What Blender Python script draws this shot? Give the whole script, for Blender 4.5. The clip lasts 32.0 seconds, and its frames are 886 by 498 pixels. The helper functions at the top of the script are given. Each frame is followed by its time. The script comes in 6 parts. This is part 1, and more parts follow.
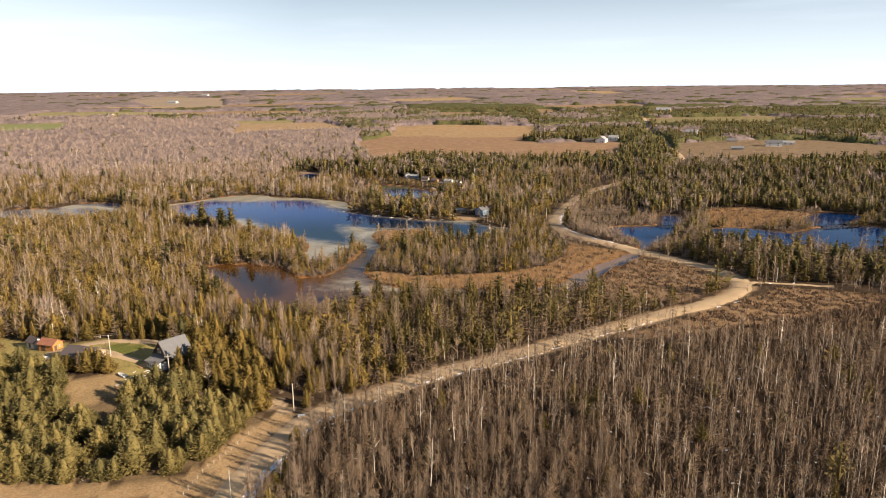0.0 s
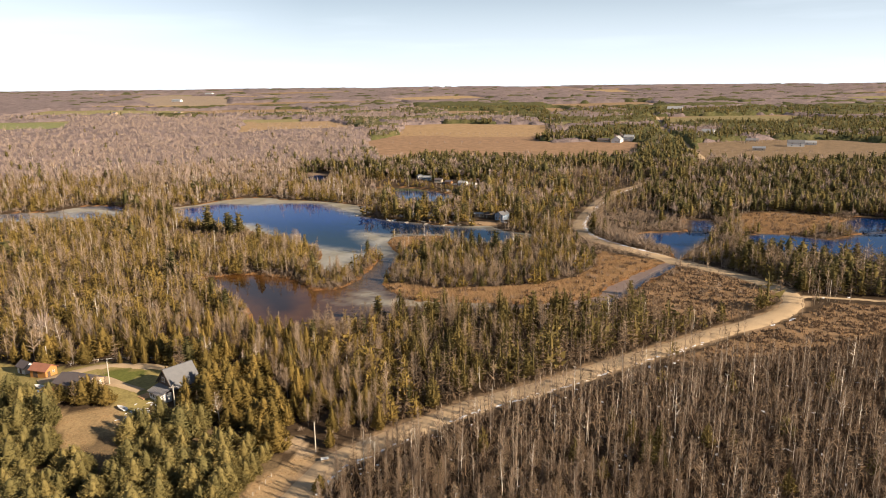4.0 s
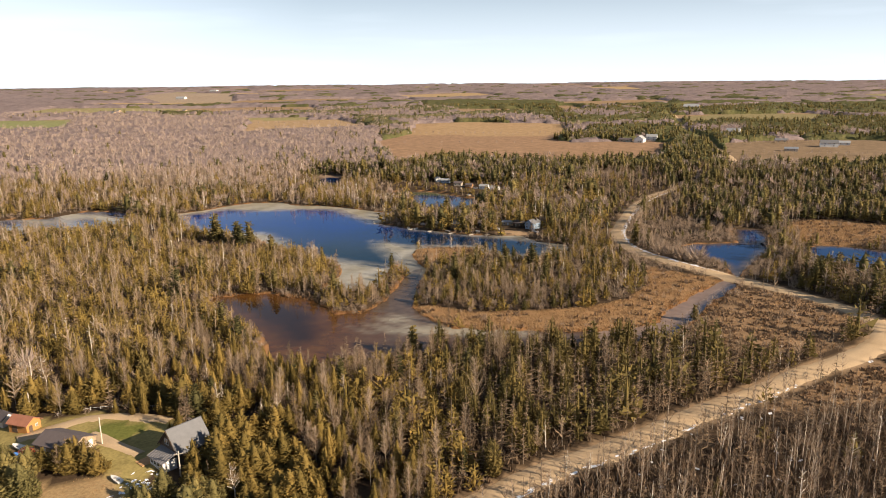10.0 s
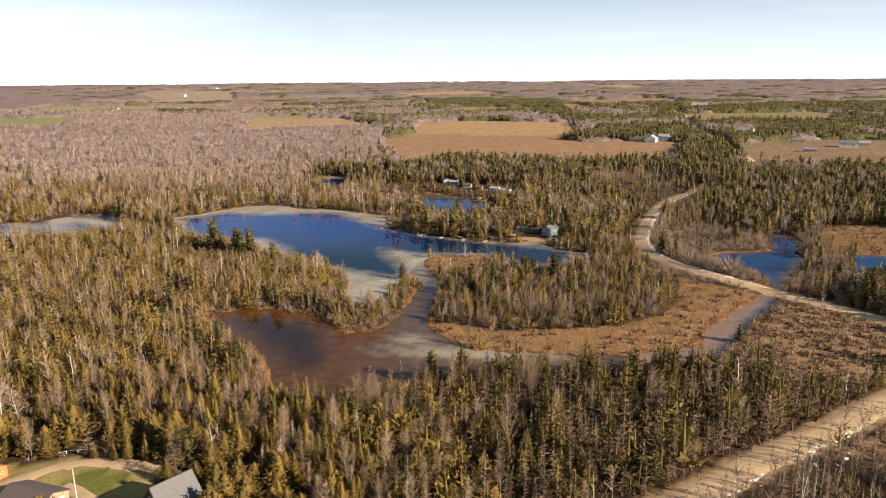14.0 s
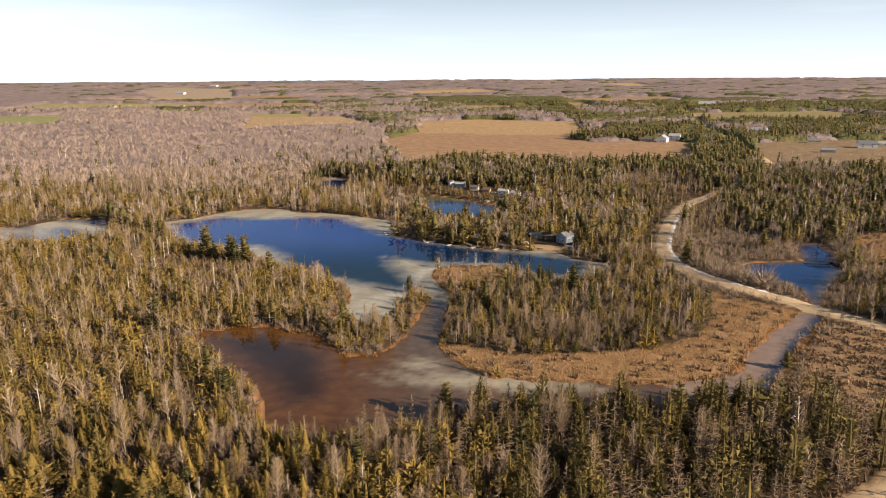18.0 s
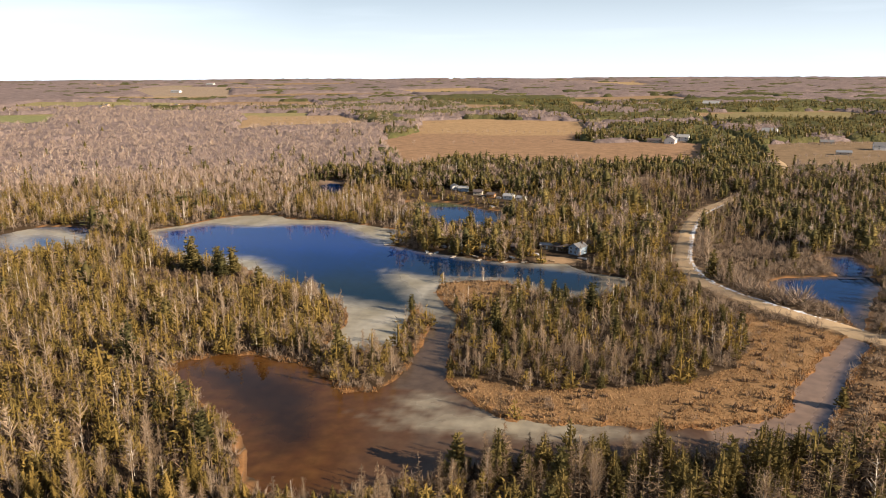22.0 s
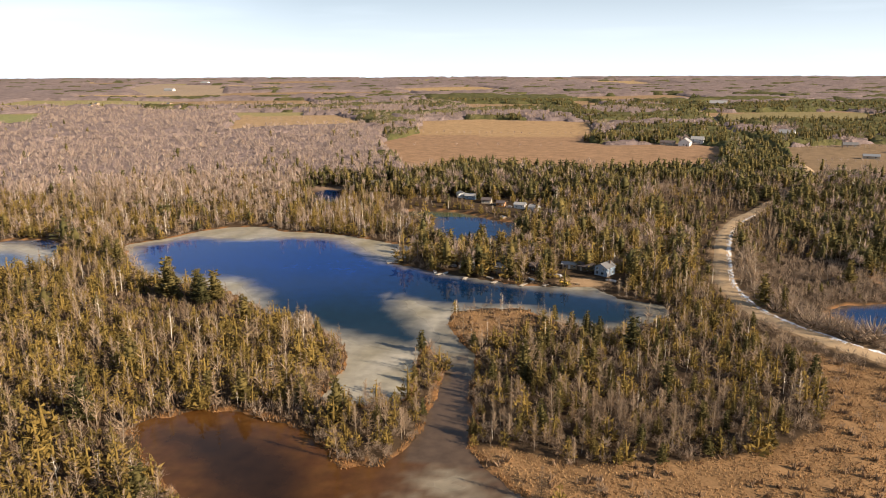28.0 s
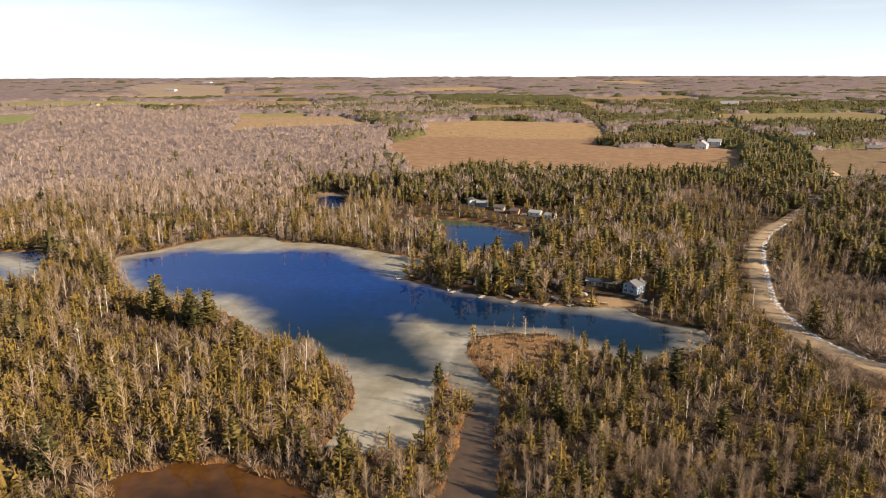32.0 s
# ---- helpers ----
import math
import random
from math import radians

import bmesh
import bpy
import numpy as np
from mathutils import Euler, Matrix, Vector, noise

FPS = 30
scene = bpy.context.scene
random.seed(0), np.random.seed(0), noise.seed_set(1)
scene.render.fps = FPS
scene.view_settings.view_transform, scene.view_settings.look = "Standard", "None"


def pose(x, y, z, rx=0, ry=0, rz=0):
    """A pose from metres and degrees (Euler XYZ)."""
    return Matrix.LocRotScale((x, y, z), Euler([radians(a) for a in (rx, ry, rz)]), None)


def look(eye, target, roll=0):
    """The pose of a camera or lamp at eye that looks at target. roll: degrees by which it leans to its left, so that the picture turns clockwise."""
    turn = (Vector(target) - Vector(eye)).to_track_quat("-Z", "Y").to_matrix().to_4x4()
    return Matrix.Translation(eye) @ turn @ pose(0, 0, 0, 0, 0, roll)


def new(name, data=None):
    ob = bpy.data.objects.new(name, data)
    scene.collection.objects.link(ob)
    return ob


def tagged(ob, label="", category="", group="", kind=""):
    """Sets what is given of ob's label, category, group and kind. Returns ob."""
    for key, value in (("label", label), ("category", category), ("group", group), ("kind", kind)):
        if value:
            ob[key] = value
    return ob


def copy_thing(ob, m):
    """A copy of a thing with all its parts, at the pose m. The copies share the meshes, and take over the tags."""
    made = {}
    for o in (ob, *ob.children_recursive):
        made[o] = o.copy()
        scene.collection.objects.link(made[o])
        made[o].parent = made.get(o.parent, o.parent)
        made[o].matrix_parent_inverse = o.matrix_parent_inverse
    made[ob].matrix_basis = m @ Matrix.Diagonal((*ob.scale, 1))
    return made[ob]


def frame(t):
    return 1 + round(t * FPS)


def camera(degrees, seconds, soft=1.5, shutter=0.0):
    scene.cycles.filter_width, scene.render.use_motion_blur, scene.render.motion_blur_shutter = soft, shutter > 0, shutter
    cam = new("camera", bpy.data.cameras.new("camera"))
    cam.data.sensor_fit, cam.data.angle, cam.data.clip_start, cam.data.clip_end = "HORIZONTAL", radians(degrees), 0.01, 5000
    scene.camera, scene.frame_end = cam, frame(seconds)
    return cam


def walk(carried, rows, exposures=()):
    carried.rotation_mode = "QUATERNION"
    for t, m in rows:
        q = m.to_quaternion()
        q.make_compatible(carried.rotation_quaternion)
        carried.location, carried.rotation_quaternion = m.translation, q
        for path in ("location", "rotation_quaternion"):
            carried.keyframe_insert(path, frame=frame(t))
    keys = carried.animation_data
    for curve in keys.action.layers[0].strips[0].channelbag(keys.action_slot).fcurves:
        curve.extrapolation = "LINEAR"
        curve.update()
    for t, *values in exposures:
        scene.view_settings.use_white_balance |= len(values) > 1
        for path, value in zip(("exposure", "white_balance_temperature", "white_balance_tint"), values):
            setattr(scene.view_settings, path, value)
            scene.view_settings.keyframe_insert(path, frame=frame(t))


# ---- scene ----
cam = camera(64.4, 32.0, soft=1.0)
PATH = [
    (0, (5.324, 4.122, 96.166), (5.083, 6.055, 95.712), -0.6),
    (2, (-1.3, 16.441, 95.975), (-1.546, 18.372, 95.52), -0.6),
    (4.5, (-9.596, 31.446, 96.165), (-9.848, 33.377, 95.706), -0.6),
    (6, (-14.514, 40.403, 96.478), (-14.771, 42.332, 96.017), -0.6),
    (8, (-21.042, 52.429, 96.692), (-21.302, 54.357, 96.227), -0.6),
    (10, (-27.312, 64.92, 96.704), (-27.573, 66.847, 96.238), -0.6),
    (12, (-32.878, 77.732, 96.486), (-33.14, 79.659, 96.017), -0.5),
    (14, (-37.971, 90.88, 96.059), (-38.233, 92.806, 95.588), -0.5),
    (17, (-44.248, 110.437, 95.611), (-44.512, 112.362, 95.136), -0.4),
    (19, (-47.697, 123.732, 95.636), (-47.959, 125.657, 95.158), -0.4),
    (21, (-51.208, 138.057, 95.913), (-51.467, 139.981, 95.432), -0.3),
    (23, (-55.13, 153.139, 96.029), (-55.384, 155.064, 95.549), -0.3),
    (25, (-59.392, 167.672, 95.942), (-59.636, 169.598, 95.461), -0.2),
    (28, (-65.461, 188.258, 95.921), (-65.709, 190.182, 95.437), -0.2),
    (30, (-69.851, 201.997, 95.982), (-70.102, 203.921, 95.499), -0.2),
    (32, (-74.325, 215.831, 96.044), (-74.581, 217.754, 95.56), -0.2),
]
walk(cam, [(t, look(eye, target, roll)) for t, eye, target, roll in PATH])

# ---- world, sun, exposure ----
world = bpy.data.worlds.new("sky")
scene.world = world
world.use_nodes = True
wn, wl = world.node_tree.nodes, world.node_tree.links
wn.clear()
SUN_DIR = Vector((0.94 * math.cos(radians(23)), -0.34 * math.cos(radians(23)), math.sin(radians(23)))).normalized()
sky = wn.new("ShaderNodeTexSky")
sky.sky_type, sky.sun_disc = "NISHITA", False
sky.sun_elevation, sky.sun_rotation = radians(23), math.atan2(0.94, -0.34)
sky.air_density, sky.dust_density, sky.ozone_density = 1.0, 0.0, 4.0
bg = wn.new("ShaderNodeBackground")
bg.inputs[1].default_value = 0.03
out = wn.new("ShaderNodeOutputWorld")
# pale haze that thins out upwards, with faint streaks of high cloud
tc = wn.new("ShaderNodeTexCoord")
split = wn.new("ShaderNodeSeparateXYZ")
low = wn.new("ShaderNodeMapRange")
low.inputs[1].default_value, low.inputs[2].default_value, low.inputs[3].default_value, low.inputs[4].default_value = 0.0, 0.19, 0.95, 0.05
mp = wn.new("ShaderNodeMapping")
mp.inputs["Scale"].default_value = (1.2, 1.2, 14)
cl = wn.new("ShaderNodeTexNoise")
cl.inputs["Scale"].default_value, cl.inputs["Detail"].default_value = 2.2, 5
rp = wn.new("ShaderNodeMapRange")
rp.inputs[1].default_value, rp.inputs[2].default_value, rp.inputs[3].default_value, rp.inputs[4].default_value = 0.52, 0.85, 0.0, 0.15
both = wn.new("ShaderNodeMath")
both.operation, both.use_clamp = "ADD", True
mx = wn.new("ShaderNodeMix")
mx.data_type = "RGBA"
mx.inputs[7].default_value = (17.3, 19.3, 21.6, 1)
wl.new(tc.outputs["Generated"], split.inputs[0])
wl.new(split.outputs["Z"], low.inputs[0])
wl.new(tc.outputs["Generated"], mp.inputs[0])
wl.new(mp.outputs[0], cl.inputs[0])
wl.new(cl.outputs[0], rp.inputs[0])
wl.new(rp.outputs[0], both.inputs[0])
veil = wn.new("ShaderNodeMapRange")
veil.inputs[1].default_value, veil.inputs[2].default_value, veil.inputs[3].default_value, veil.inputs[4].default_value = -0.75, -0.3, 0.35, 0.0
high = wn.new("ShaderNodeMath")
high.operation = "ADD"
wl.new(split.outputs["X"], veil.inputs[0])
wl.new(veil.outputs[0], high.inputs[0])
wl.new(low.outputs[0], high.inputs[1])
wl.new(high.outputs[0], both.inputs[1])
wl.new(both.outputs[0], mx.inputs[0])
wl.new(sky.outputs[0], mx.inputs[6])
wl.new(mx.outputs[2], bg.inputs[0])
wl.new(bg.outputs[0], out.inputs[0])

sun = new("sun", bpy.data.lights.new("sun", "SUN"))
sun.data.energy, sun.data.angle, sun.data.color = 5.0, radians(0.5), (1.0, 0.82, 0.62)
sun.matrix_world = look(SUN_DIR * 100, (0, 0, 0))
scene.view_settings.exposure = 1.05

# ---- plan ----
ROAD_SOUTH = [(-70, 92), (-66, 122), (-64.2, 145.9), (-63.2, 155.2), (-62, 168), (-57.8, 185.5), (-48.6, 198.2), (-33.4, 215), (-20, 228.1), (0.9, 243.9), (19.2, 260.1),
    (39.5, 276.4), (63.5, 297.2), (83.8, 312.2), (100.8, 330.4), (108.2, 346), (106.6, 362), (98.8, 378), (88.4, 391.2), (77.6, 404), (56, 428.8), (42.6, 445.6),
    (30.8, 464.4), (25.2, 484), (24.6, 513), (29.3, 537.8), (35.9, 567), (45, 601.9), (55.6, 633.7), (68.4, 661.2), (81.1, 681.2)]
ROAD_FAR = [(81.1, 681.2), (173.4, 828.5), (185.6, 957.3), (198, 1091.9), (193.9, 1169.9), (229.4, 1451.3), (276.9, 1876.6)]
ROAD_BRANCH = [(110, 347.5), (115, 350), (126.2, 349.4), (139.5, 347.4), (150, 346)]
LAKE_NORTH = [(-298.6, 558.1), (-290.7, 567.1), (-279.6, 580.4), (-272.8, 597.5), (-259.7, 611.3), (-236.6, 616.2), (-220.6, 601.5), (-200.2, 602),
    (-178.3, 596.1), (-152.4, 582.2), (-132.7, 572.5), (-132, 545.2), (-140.3, 537.2), (-113.5, 522), (-92.2, 512.7), (-70, 503.7), (-51.1, 503),
    (-37, 504.7), (-27.6, 489.7), (-9.9, 481), (-8.2, 472.2)]
LAKE_EAST = [(-13.7, 463.2), (-28.1, 448.5), (-41.5, 446.8), (-50.5, 453.3), (-60.9, 462.9), (-65.9, 471), (-83, 470.1), (-96.5, 464.2), (-98.4,
    455.4), (-95.3, 440.1), (-90.7, 431.2), (-83.3, 415.2)]
CHANNEL_EAST = [(-83.5, 395.6), (-82.3, 375.8), (-80.7, 355), (-73.5, 341.6), (-61.9, 330.4), (-47.1, 328.4), (-32.6, 329.6), (-18.4, 329.3), (-4.1,
    331.1), (12, 337.8), (20.4, 341.8), (24.2, 350), (29, 360.8), (40.2, 377.4), (52, 395), (65.5, 411.8)]
POND_SOUTH = [(68.6, 403), (56, 384), (46, 366.6), (38.6, 352.7), (28, 335), (21.5, 323.5), (13.8, 322.6), (-3.8, 317.7), (-20.8, 315.6), (-37.8, 311.6), (-63.1,
    307.4), (-73.9, 298.8), (-86.2, 293.8), (-94.2, 286.2), (-109.3, 282.8), (-120.4, 286.3), (-129.1, 307.5), (-136.3, 318.4), (-147.1, 325.7),
    (-161, 338.2), (-173.9, 355.5)]
POND_NORTH = [(-175, 350.9), (-171.2, 359.9), (-162.6, 366.3), (-149.2, 367), (-136, 362.7), (-125.8, 357.6), (-117.4, 350.6), (-111.5, 342.1),
    (-107.8, 340.8), (-101.7, 343.3), (-96.5, 351.2), (-92.9, 365.7), (-93.1, 384.1), (-92.1, 405.8)]
LAKE_SOUTH = [(-102.4, 427.5), (-103.7, 416.7), (-102.9, 394.6), (-102.5, 382.1), (-108.5, 377.6), (-117.3, 376.5), (-127.1, 379), (-127.5, 391.5),
    (-126.2, 402.2), (-129.3, 417.6), (-138.3, 429.9), (-150.5, 443.5), (-170.6, 452.2), (-183.8, 462.7), (-201.3, 480.9), (-221.3, 485.9), (-249.4,
    498.5), (-268.4, 514.1)]
DEEP = [(-287.9, 553.9), (-269.1, 579.7), (-237.3, 575.9), (-208.3, 585.8), (-182.2, 586.3), (-163.5, 563), (-140.7, 539.2), (-112.7, 515.2), (-89.3,
    505.9), (-70, 498.4), (-47.3, 492.7), (-30.2, 486.7), (-14, 471.5), (-27.4, 452.6), (-42.8, 451.7), (-59.7, 465.9), (-70.1, 476.7), (-91.7,
    470.9), (-104.8, 471.1), (-122, 487), (-126, 479.6), (-117.2, 458.8), (-107.5, 443.6), (-102.7, 429.7), (-108.2, 422.4), (-122.2, 427.3), (-139.6,
    434.6), (-155.3, 445.6), (-173.4, 453.6), (-184.4, 475.8), (-199.7, 494.8), (-209.5, 499.2), (-236.7, 500.1), (-254.1, 506.7), (-273.9, 523.1)]
POND_DEEP = [(-172.6, 350), (-166.9, 359), (-148.1, 364.4), (-130.2, 357.1), (-118.5, 348.6), (-111.7, 337), (-104.5, 322.3), (-98.4, 304.8), (-121.9,
    297.4), (-133.1, 313.2), (-154.9, 335.2)]
POND_A = [(56, 479.5), (64.2, 489.3), (88.6, 495.7), (110.4, 497.8), (105.1, 478.2), (90, 453.8), (79.2, 432.3), (72.9, 419.6), (70.9, 419.4), (72.6,
    431.7), (73, 442.7), (70.3, 452.1), (60.5, 456.7)]
POND_B = [(100.4, 536.4), (117.4, 538), (116.3, 508), (100.6, 487.2), (92.9, 495.9)]
POND_C = [(123.8, 486.6), (144, 493.9), (157.3, 489), (174.9, 477.3), (194.1, 491.6), (209, 502.4), (235, 504.2), (242.7, 498.9), (243.5, 477),
    (209.8, 408.3), (200.2, 407.6), (177.9, 401.8), (165.3, 414.9), (146.5, 413.5), (123.9, 420.8), (113.2, 426.2)]
POND_D = [(201.7, 533.3), (222.5, 558), (244.1, 552.2), (250.1, 538.8), (219.8, 502.9), (202.6, 495.7), (196, 507.3)]
POND_WEST = [(-382.6, 546.9), (-376.9, 561.1), (-348.4, 565.6), (-333.1, 549.4), (-312.7, 512.7), (-325.2, 504.3), (-341.1, 490.5), (-360.1, 497.5),
    (-369.5, 479.4), (-398, 485.2), (-426, 516.6), (-409.7, 528), (-386.8, 531.9)]
LAKE_BACK = [(-131.9, 651.7), (-115.8, 653.7), (-90.5, 652.3), (-74.5, 644.2), (-77.4, 595.1), (-94, 586.5), (-109.2, 584.7), (-123.9, 603.8)]
LAKE_BACK_ARM = [(-167.5, 673.8), (-141.7, 682.1), (-118.3, 680), (-106.1, 670.1), (-80, 642), (-114.6, 640), (-137.9, 657.4), (-163.4, 653.6)]
POND_BACK = [(-244.1, 735.3), (-233.3, 752.5), (-216.9, 739.2), (-204.5, 678.4), (-221.8, 685.4)]
MARSH_MAIN = [(-79.7, 353.3), (-68.4, 337.3), (-52.9, 330), (-32.7, 329), (-4.2, 330.5), (18.4, 340.1), (26.8, 357), (45.5, 386.6), (63.4, 410.3),
    (40.6, 424.4), (29.5, 435.5), (26.5, 398.3), (14, 374.3), (-4.5, 360.4), (-30, 351.9), (-54.4, 349), (-71.3, 355.4)]
MARSH_ISLET = [(-97.7, 461.2), (-63.8, 468.3), (-62.6, 444.2), (-70.3, 433.8), (-84.9, 428.3), (-95.1, 442.6)]
MARSH_EAST = [(39.4, 266.8), (67, 289.4), (96.2, 315), (124.1, 342.2), (167.6, 334.1), (170.7, 306.1), (139.9, 273.2), (63, 269)]
MARSH_BEND = [(66.7, 398), (83.4, 389.1), (100, 371.4), (103, 350.2), (90.1, 330), (66.2, 309.8), (44.3, 310.3), (30.9, 331.3), (48.1, 369.3)]
MARSH_RIGHT = [(140.9, 560.2), (177.8, 572.7), (213.9, 545.5), (186.5, 500.8), (157.3, 489), (128, 496.7)]
YARD = [(-171.8, 208.8), (-199.5, 240.8), (-167.9, 229.5), (-150.3, 235.2), (-126.7, 234.1), (-118.1, 212), (-116.7, 196.4), (-124.9, 200.4), (-137.4,
    212.7), (-153.4, 210.3)]
LAWN = [(-146, 223.3), (-144.5, 227.5), (-135.5, 231.3), (-131.1, 227.3), (-133.6, 218.2), (-138.2, 217.7)]
DRIVE = [(-163.1, 218.7), (-156.1, 225.5), (-151.1, 231), (-140.2, 233.3), (-127.2, 231.9)]
DRIVE_C = [(-59.6, 184.5), (-66, 190), (-72, 196.5)]
DRIVE_B = [(-144.6, 222.4), (-136.3, 218.5), (-125.3, 213.7)]
CLEARING = [(-142.7, 197.5), (-127.3, 205.7), (-114.2, 190.1), (-113.8, 178.9), (-119.9, 174.8), (-133.8, 186.1)]
VERGE = [(-126.6, 135.4), (-135.3, 145.3), (-101.7, 147), (-84.2, 149.9), (-77.6, 157.4), (-74.3, 174.7), (-68.9, 186.5), (-63.1, 189.7), (-64.7,
    170.9), (-66.6, 156.4), (-67.7, 145.8)]
PINES = [(-188.7, 211.7), (-156.8, 214.8), (-126.5, 179.4), (-116.6, 195.9), (-102.6, 201.5), (-70, 185.1), (-74.1, 174.4), (-78.2, 158.9), (-88.5,
    149.8), (-123.6, 146.2), (-132, 145.3)]
CEDARS = [(-117.7, 231.9), (-118.8, 252.8), (-91.9, 231.6), (-73, 200.3), (-68.5, 183.5), (-98.9, 201.9), (-114.8, 214)]
CEDARS_BACK = [(-184.3, 243.2), (-123.1, 252), (-115.4, 235.5), (-130.4, 237.5), (-151.6, 237), (-170, 231.9)]
FIELD_TAN = [(-248.6, 1015.5), (-223, 1144.6), (-245.4, 1343.1), (-148.1, 1373.5), (19.5, 1334), (13.9, 1131.4), (-3, 1051.1), (19.8, 1026), (82.7,
    1035.9), (145, 1019.6), (105.7, 872.6), (63.2, 854.4), (-44.1, 849.7), (-126.2, 871.7), (-176.3, 820.1)]
FIELD_EAST = [(178, 850), (245, 822), (391, 826), (470, 950), (400, 1040), (310, 1050), (207, 1015)]
FIELD_GREEN = [(-1004, 1461), (-660, 1539), (-700, 1632), (-1067, 1550)]
FIELD_LEFT = [(-960, 1140), (-834, 1186), (-922, 1346), (-1120, 1360)]
HARD_BELT = [(-814, 1158), (-528, 1200), (-560, 1340), (-655, 1510), (-990, 1440), (-900, 1300)]
PINE_BELTS = [[(-310, 1815), (20, 1785), (23, 2175), (-382, 2230)], [(-2, 1041), (103, 1045), (110, 1119), (-2, 1122)], [(236, 1312), (510, 1089), (650, 1399), (430, 1440), (300, 1350)],
    [(200, 1600), (760, 1620), (822, 1778), (217, 1842)], [(-206, 770), (162, 780), (150, 850), (60, 846), (-44, 842), (-126, 862), (-160, 812)]]
FIELD_MID = [(-588.5, 1417.1), (-428.1, 1465.1), (-298.9, 1250.3), (-392.7, 1219.5), (-492.2, 1133.5)]
FIELD_NORTH = [(248.6, 1486.2), (379.1, 1579.1), (537.5, 1575.9), (422.1, 1316.4), (306.5, 1358.4), (229.5, 1315.3)]
FIELD_FAR = [(-1630, 2806.7), (-1769, 3267.4), (-1298, 2929.6), (-1002, 2251.6), (-1109, 2236.1), (-1264, 2257)]
HARDWOOD = [(-1100, 1225.3), (-300.9, 1258.4), (-240, 1005.7), (-252.1, 921.8), (-287, 880.2), (-359.7, 835.5), (-566.2, 688.4)]
LAKE = LAKE_NORTH + LAKE_EAST + CHANNEL_EAST + POND_SOUTH + POND_NORTH + LAKE_SOUTH

# ---- materials ----
def material(name, color, rough=0.8, vary=0.25, scale=0.6, fine=6.0, metal=0.0, bump=0.0, attr="", rand=0.0, spec=0.3, tint="", leaf=0.0):
    """A surface whose colour varies at two scales, by place."""
    m = bpy.data.materials.new(name)
    m.use_nodes = True
    n, l = m.node_tree.nodes, m.node_tree.links
    b = n["Principled BSDF"]
    b.inputs["Roughness"].default_value, b.inputs["Metallic"].default_value = rough, metal
    b.inputs["Specular IOR Level"].default_value = spec
    geo = n.new("ShaderNodeNewGeometry")
    big, small = n.new("ShaderNodeTexNoise"), n.new("ShaderNodeTexNoise")
    for tex, s in ((big, scale), (small, fine)):
        tex.inputs["Scale"].default_value, tex.inputs["Detail"].default_value = s, 4
        l.new(geo.outputs["Position"], tex.inputs["Vector"])
    total = n.new("ShaderNodeMath")
    total.operation = "ADD"
    l.new(big.outputs[0], total.inputs[0]), l.new(small.outputs[0], total.inputs[1])
    value = total.outputs[0]
    if rand:
        info, per = n.new("ShaderNodeObjectInfo"), n.new("ShaderNodeAttribute")
        per.attribute_name = "tint"
        for source in (info.outputs["Random"], geo.outputs["Random Per Island"], per.outputs["Fac"]):
            part_of = n.new("ShaderNodeMath")
            part_of.operation, part_of.inputs[1].default_value = "MULTIPLY_ADD", rand
            l.new(source, part_of.inputs[0]), l.new(value, part_of.inputs[2])
            value = part_of.outputs[0]
    span = n.new("ShaderNodeMapRange")
    top = 1.0 + 3.0 * rand
    span.inputs[1].default_value, span.inputs[2].default_value = 0.5 + 0.4 * rand, 0.5 + top * 0.95
    span.inputs[3].default_value, span.inputs[4].default_value = 1 - vary, 1 + vary
    l.new(value, span.inputs[0])
    mul = n.new("ShaderNodeVectorMath")
    mul.operation = "SCALE"
    if attr:
        source = n.new("ShaderNodeAttribute")
        source.attribute_name = attr
        l.new(source.outputs["Color"], mul.inputs[0])
    elif tint:
        mix = n.new("ShaderNodeMix")
        mix.data_type = "RGBA"
        mix.inputs[6].default_value, mix.inputs[7].default_value = (*color, 1), (*tint, 1)
        hue = n.new("ShaderNodeAttribute")
        hue.attribute_name = "tint"
        info2 = n.new("ShaderNodeObjectInfo")
        add2 = n.new("ShaderNodeMath")
        add2.operation = "ADD"
        l.new(hue.outputs["Fac"], add2.inputs[0]), l.new(info2.outputs["Random"], add2.inputs[1])
        wrap = n.new("ShaderNodeMath")
        wrap.operation = "FRACT"
        l.new(add2.outputs[0], wrap.inputs[0]), l.new(wrap.outputs[0], mix.inputs[0])
        l.new(mix.outputs[2], mul.inputs[0])
    else:
        mul.inputs[0].default_value = color
    l.new(span.outputs[0], mul.inputs["Scale"])
    l.new(mul.outputs[0], b.inputs["Base Color"])
    if bump:
        bp = n.new("ShaderNodeBump")
        bp.inputs["Distance"].default_value, bp.inputs["Strength"].default_value = bump, 1.0
        l.new(total.outputs[0], bp.inputs["Height"]), l.new(bp.outputs[0], b.inputs["Normal"])
    if leaf:
        # thin sprays let some light through
        thin, blend = n.new("ShaderNodeBsdfTranslucent"), n.new("ShaderNodeMixShader")
        blend.inputs[0].default_value = leaf
        l.new(mul.outputs[0], thin.inputs[0])
        l.new(b.outputs[0], blend.inputs[1]), l.new(thin.outputs[0], blend.inputs[2])
        l.new(blend.outputs[0], n["Material Output"].inputs[0])
    return m


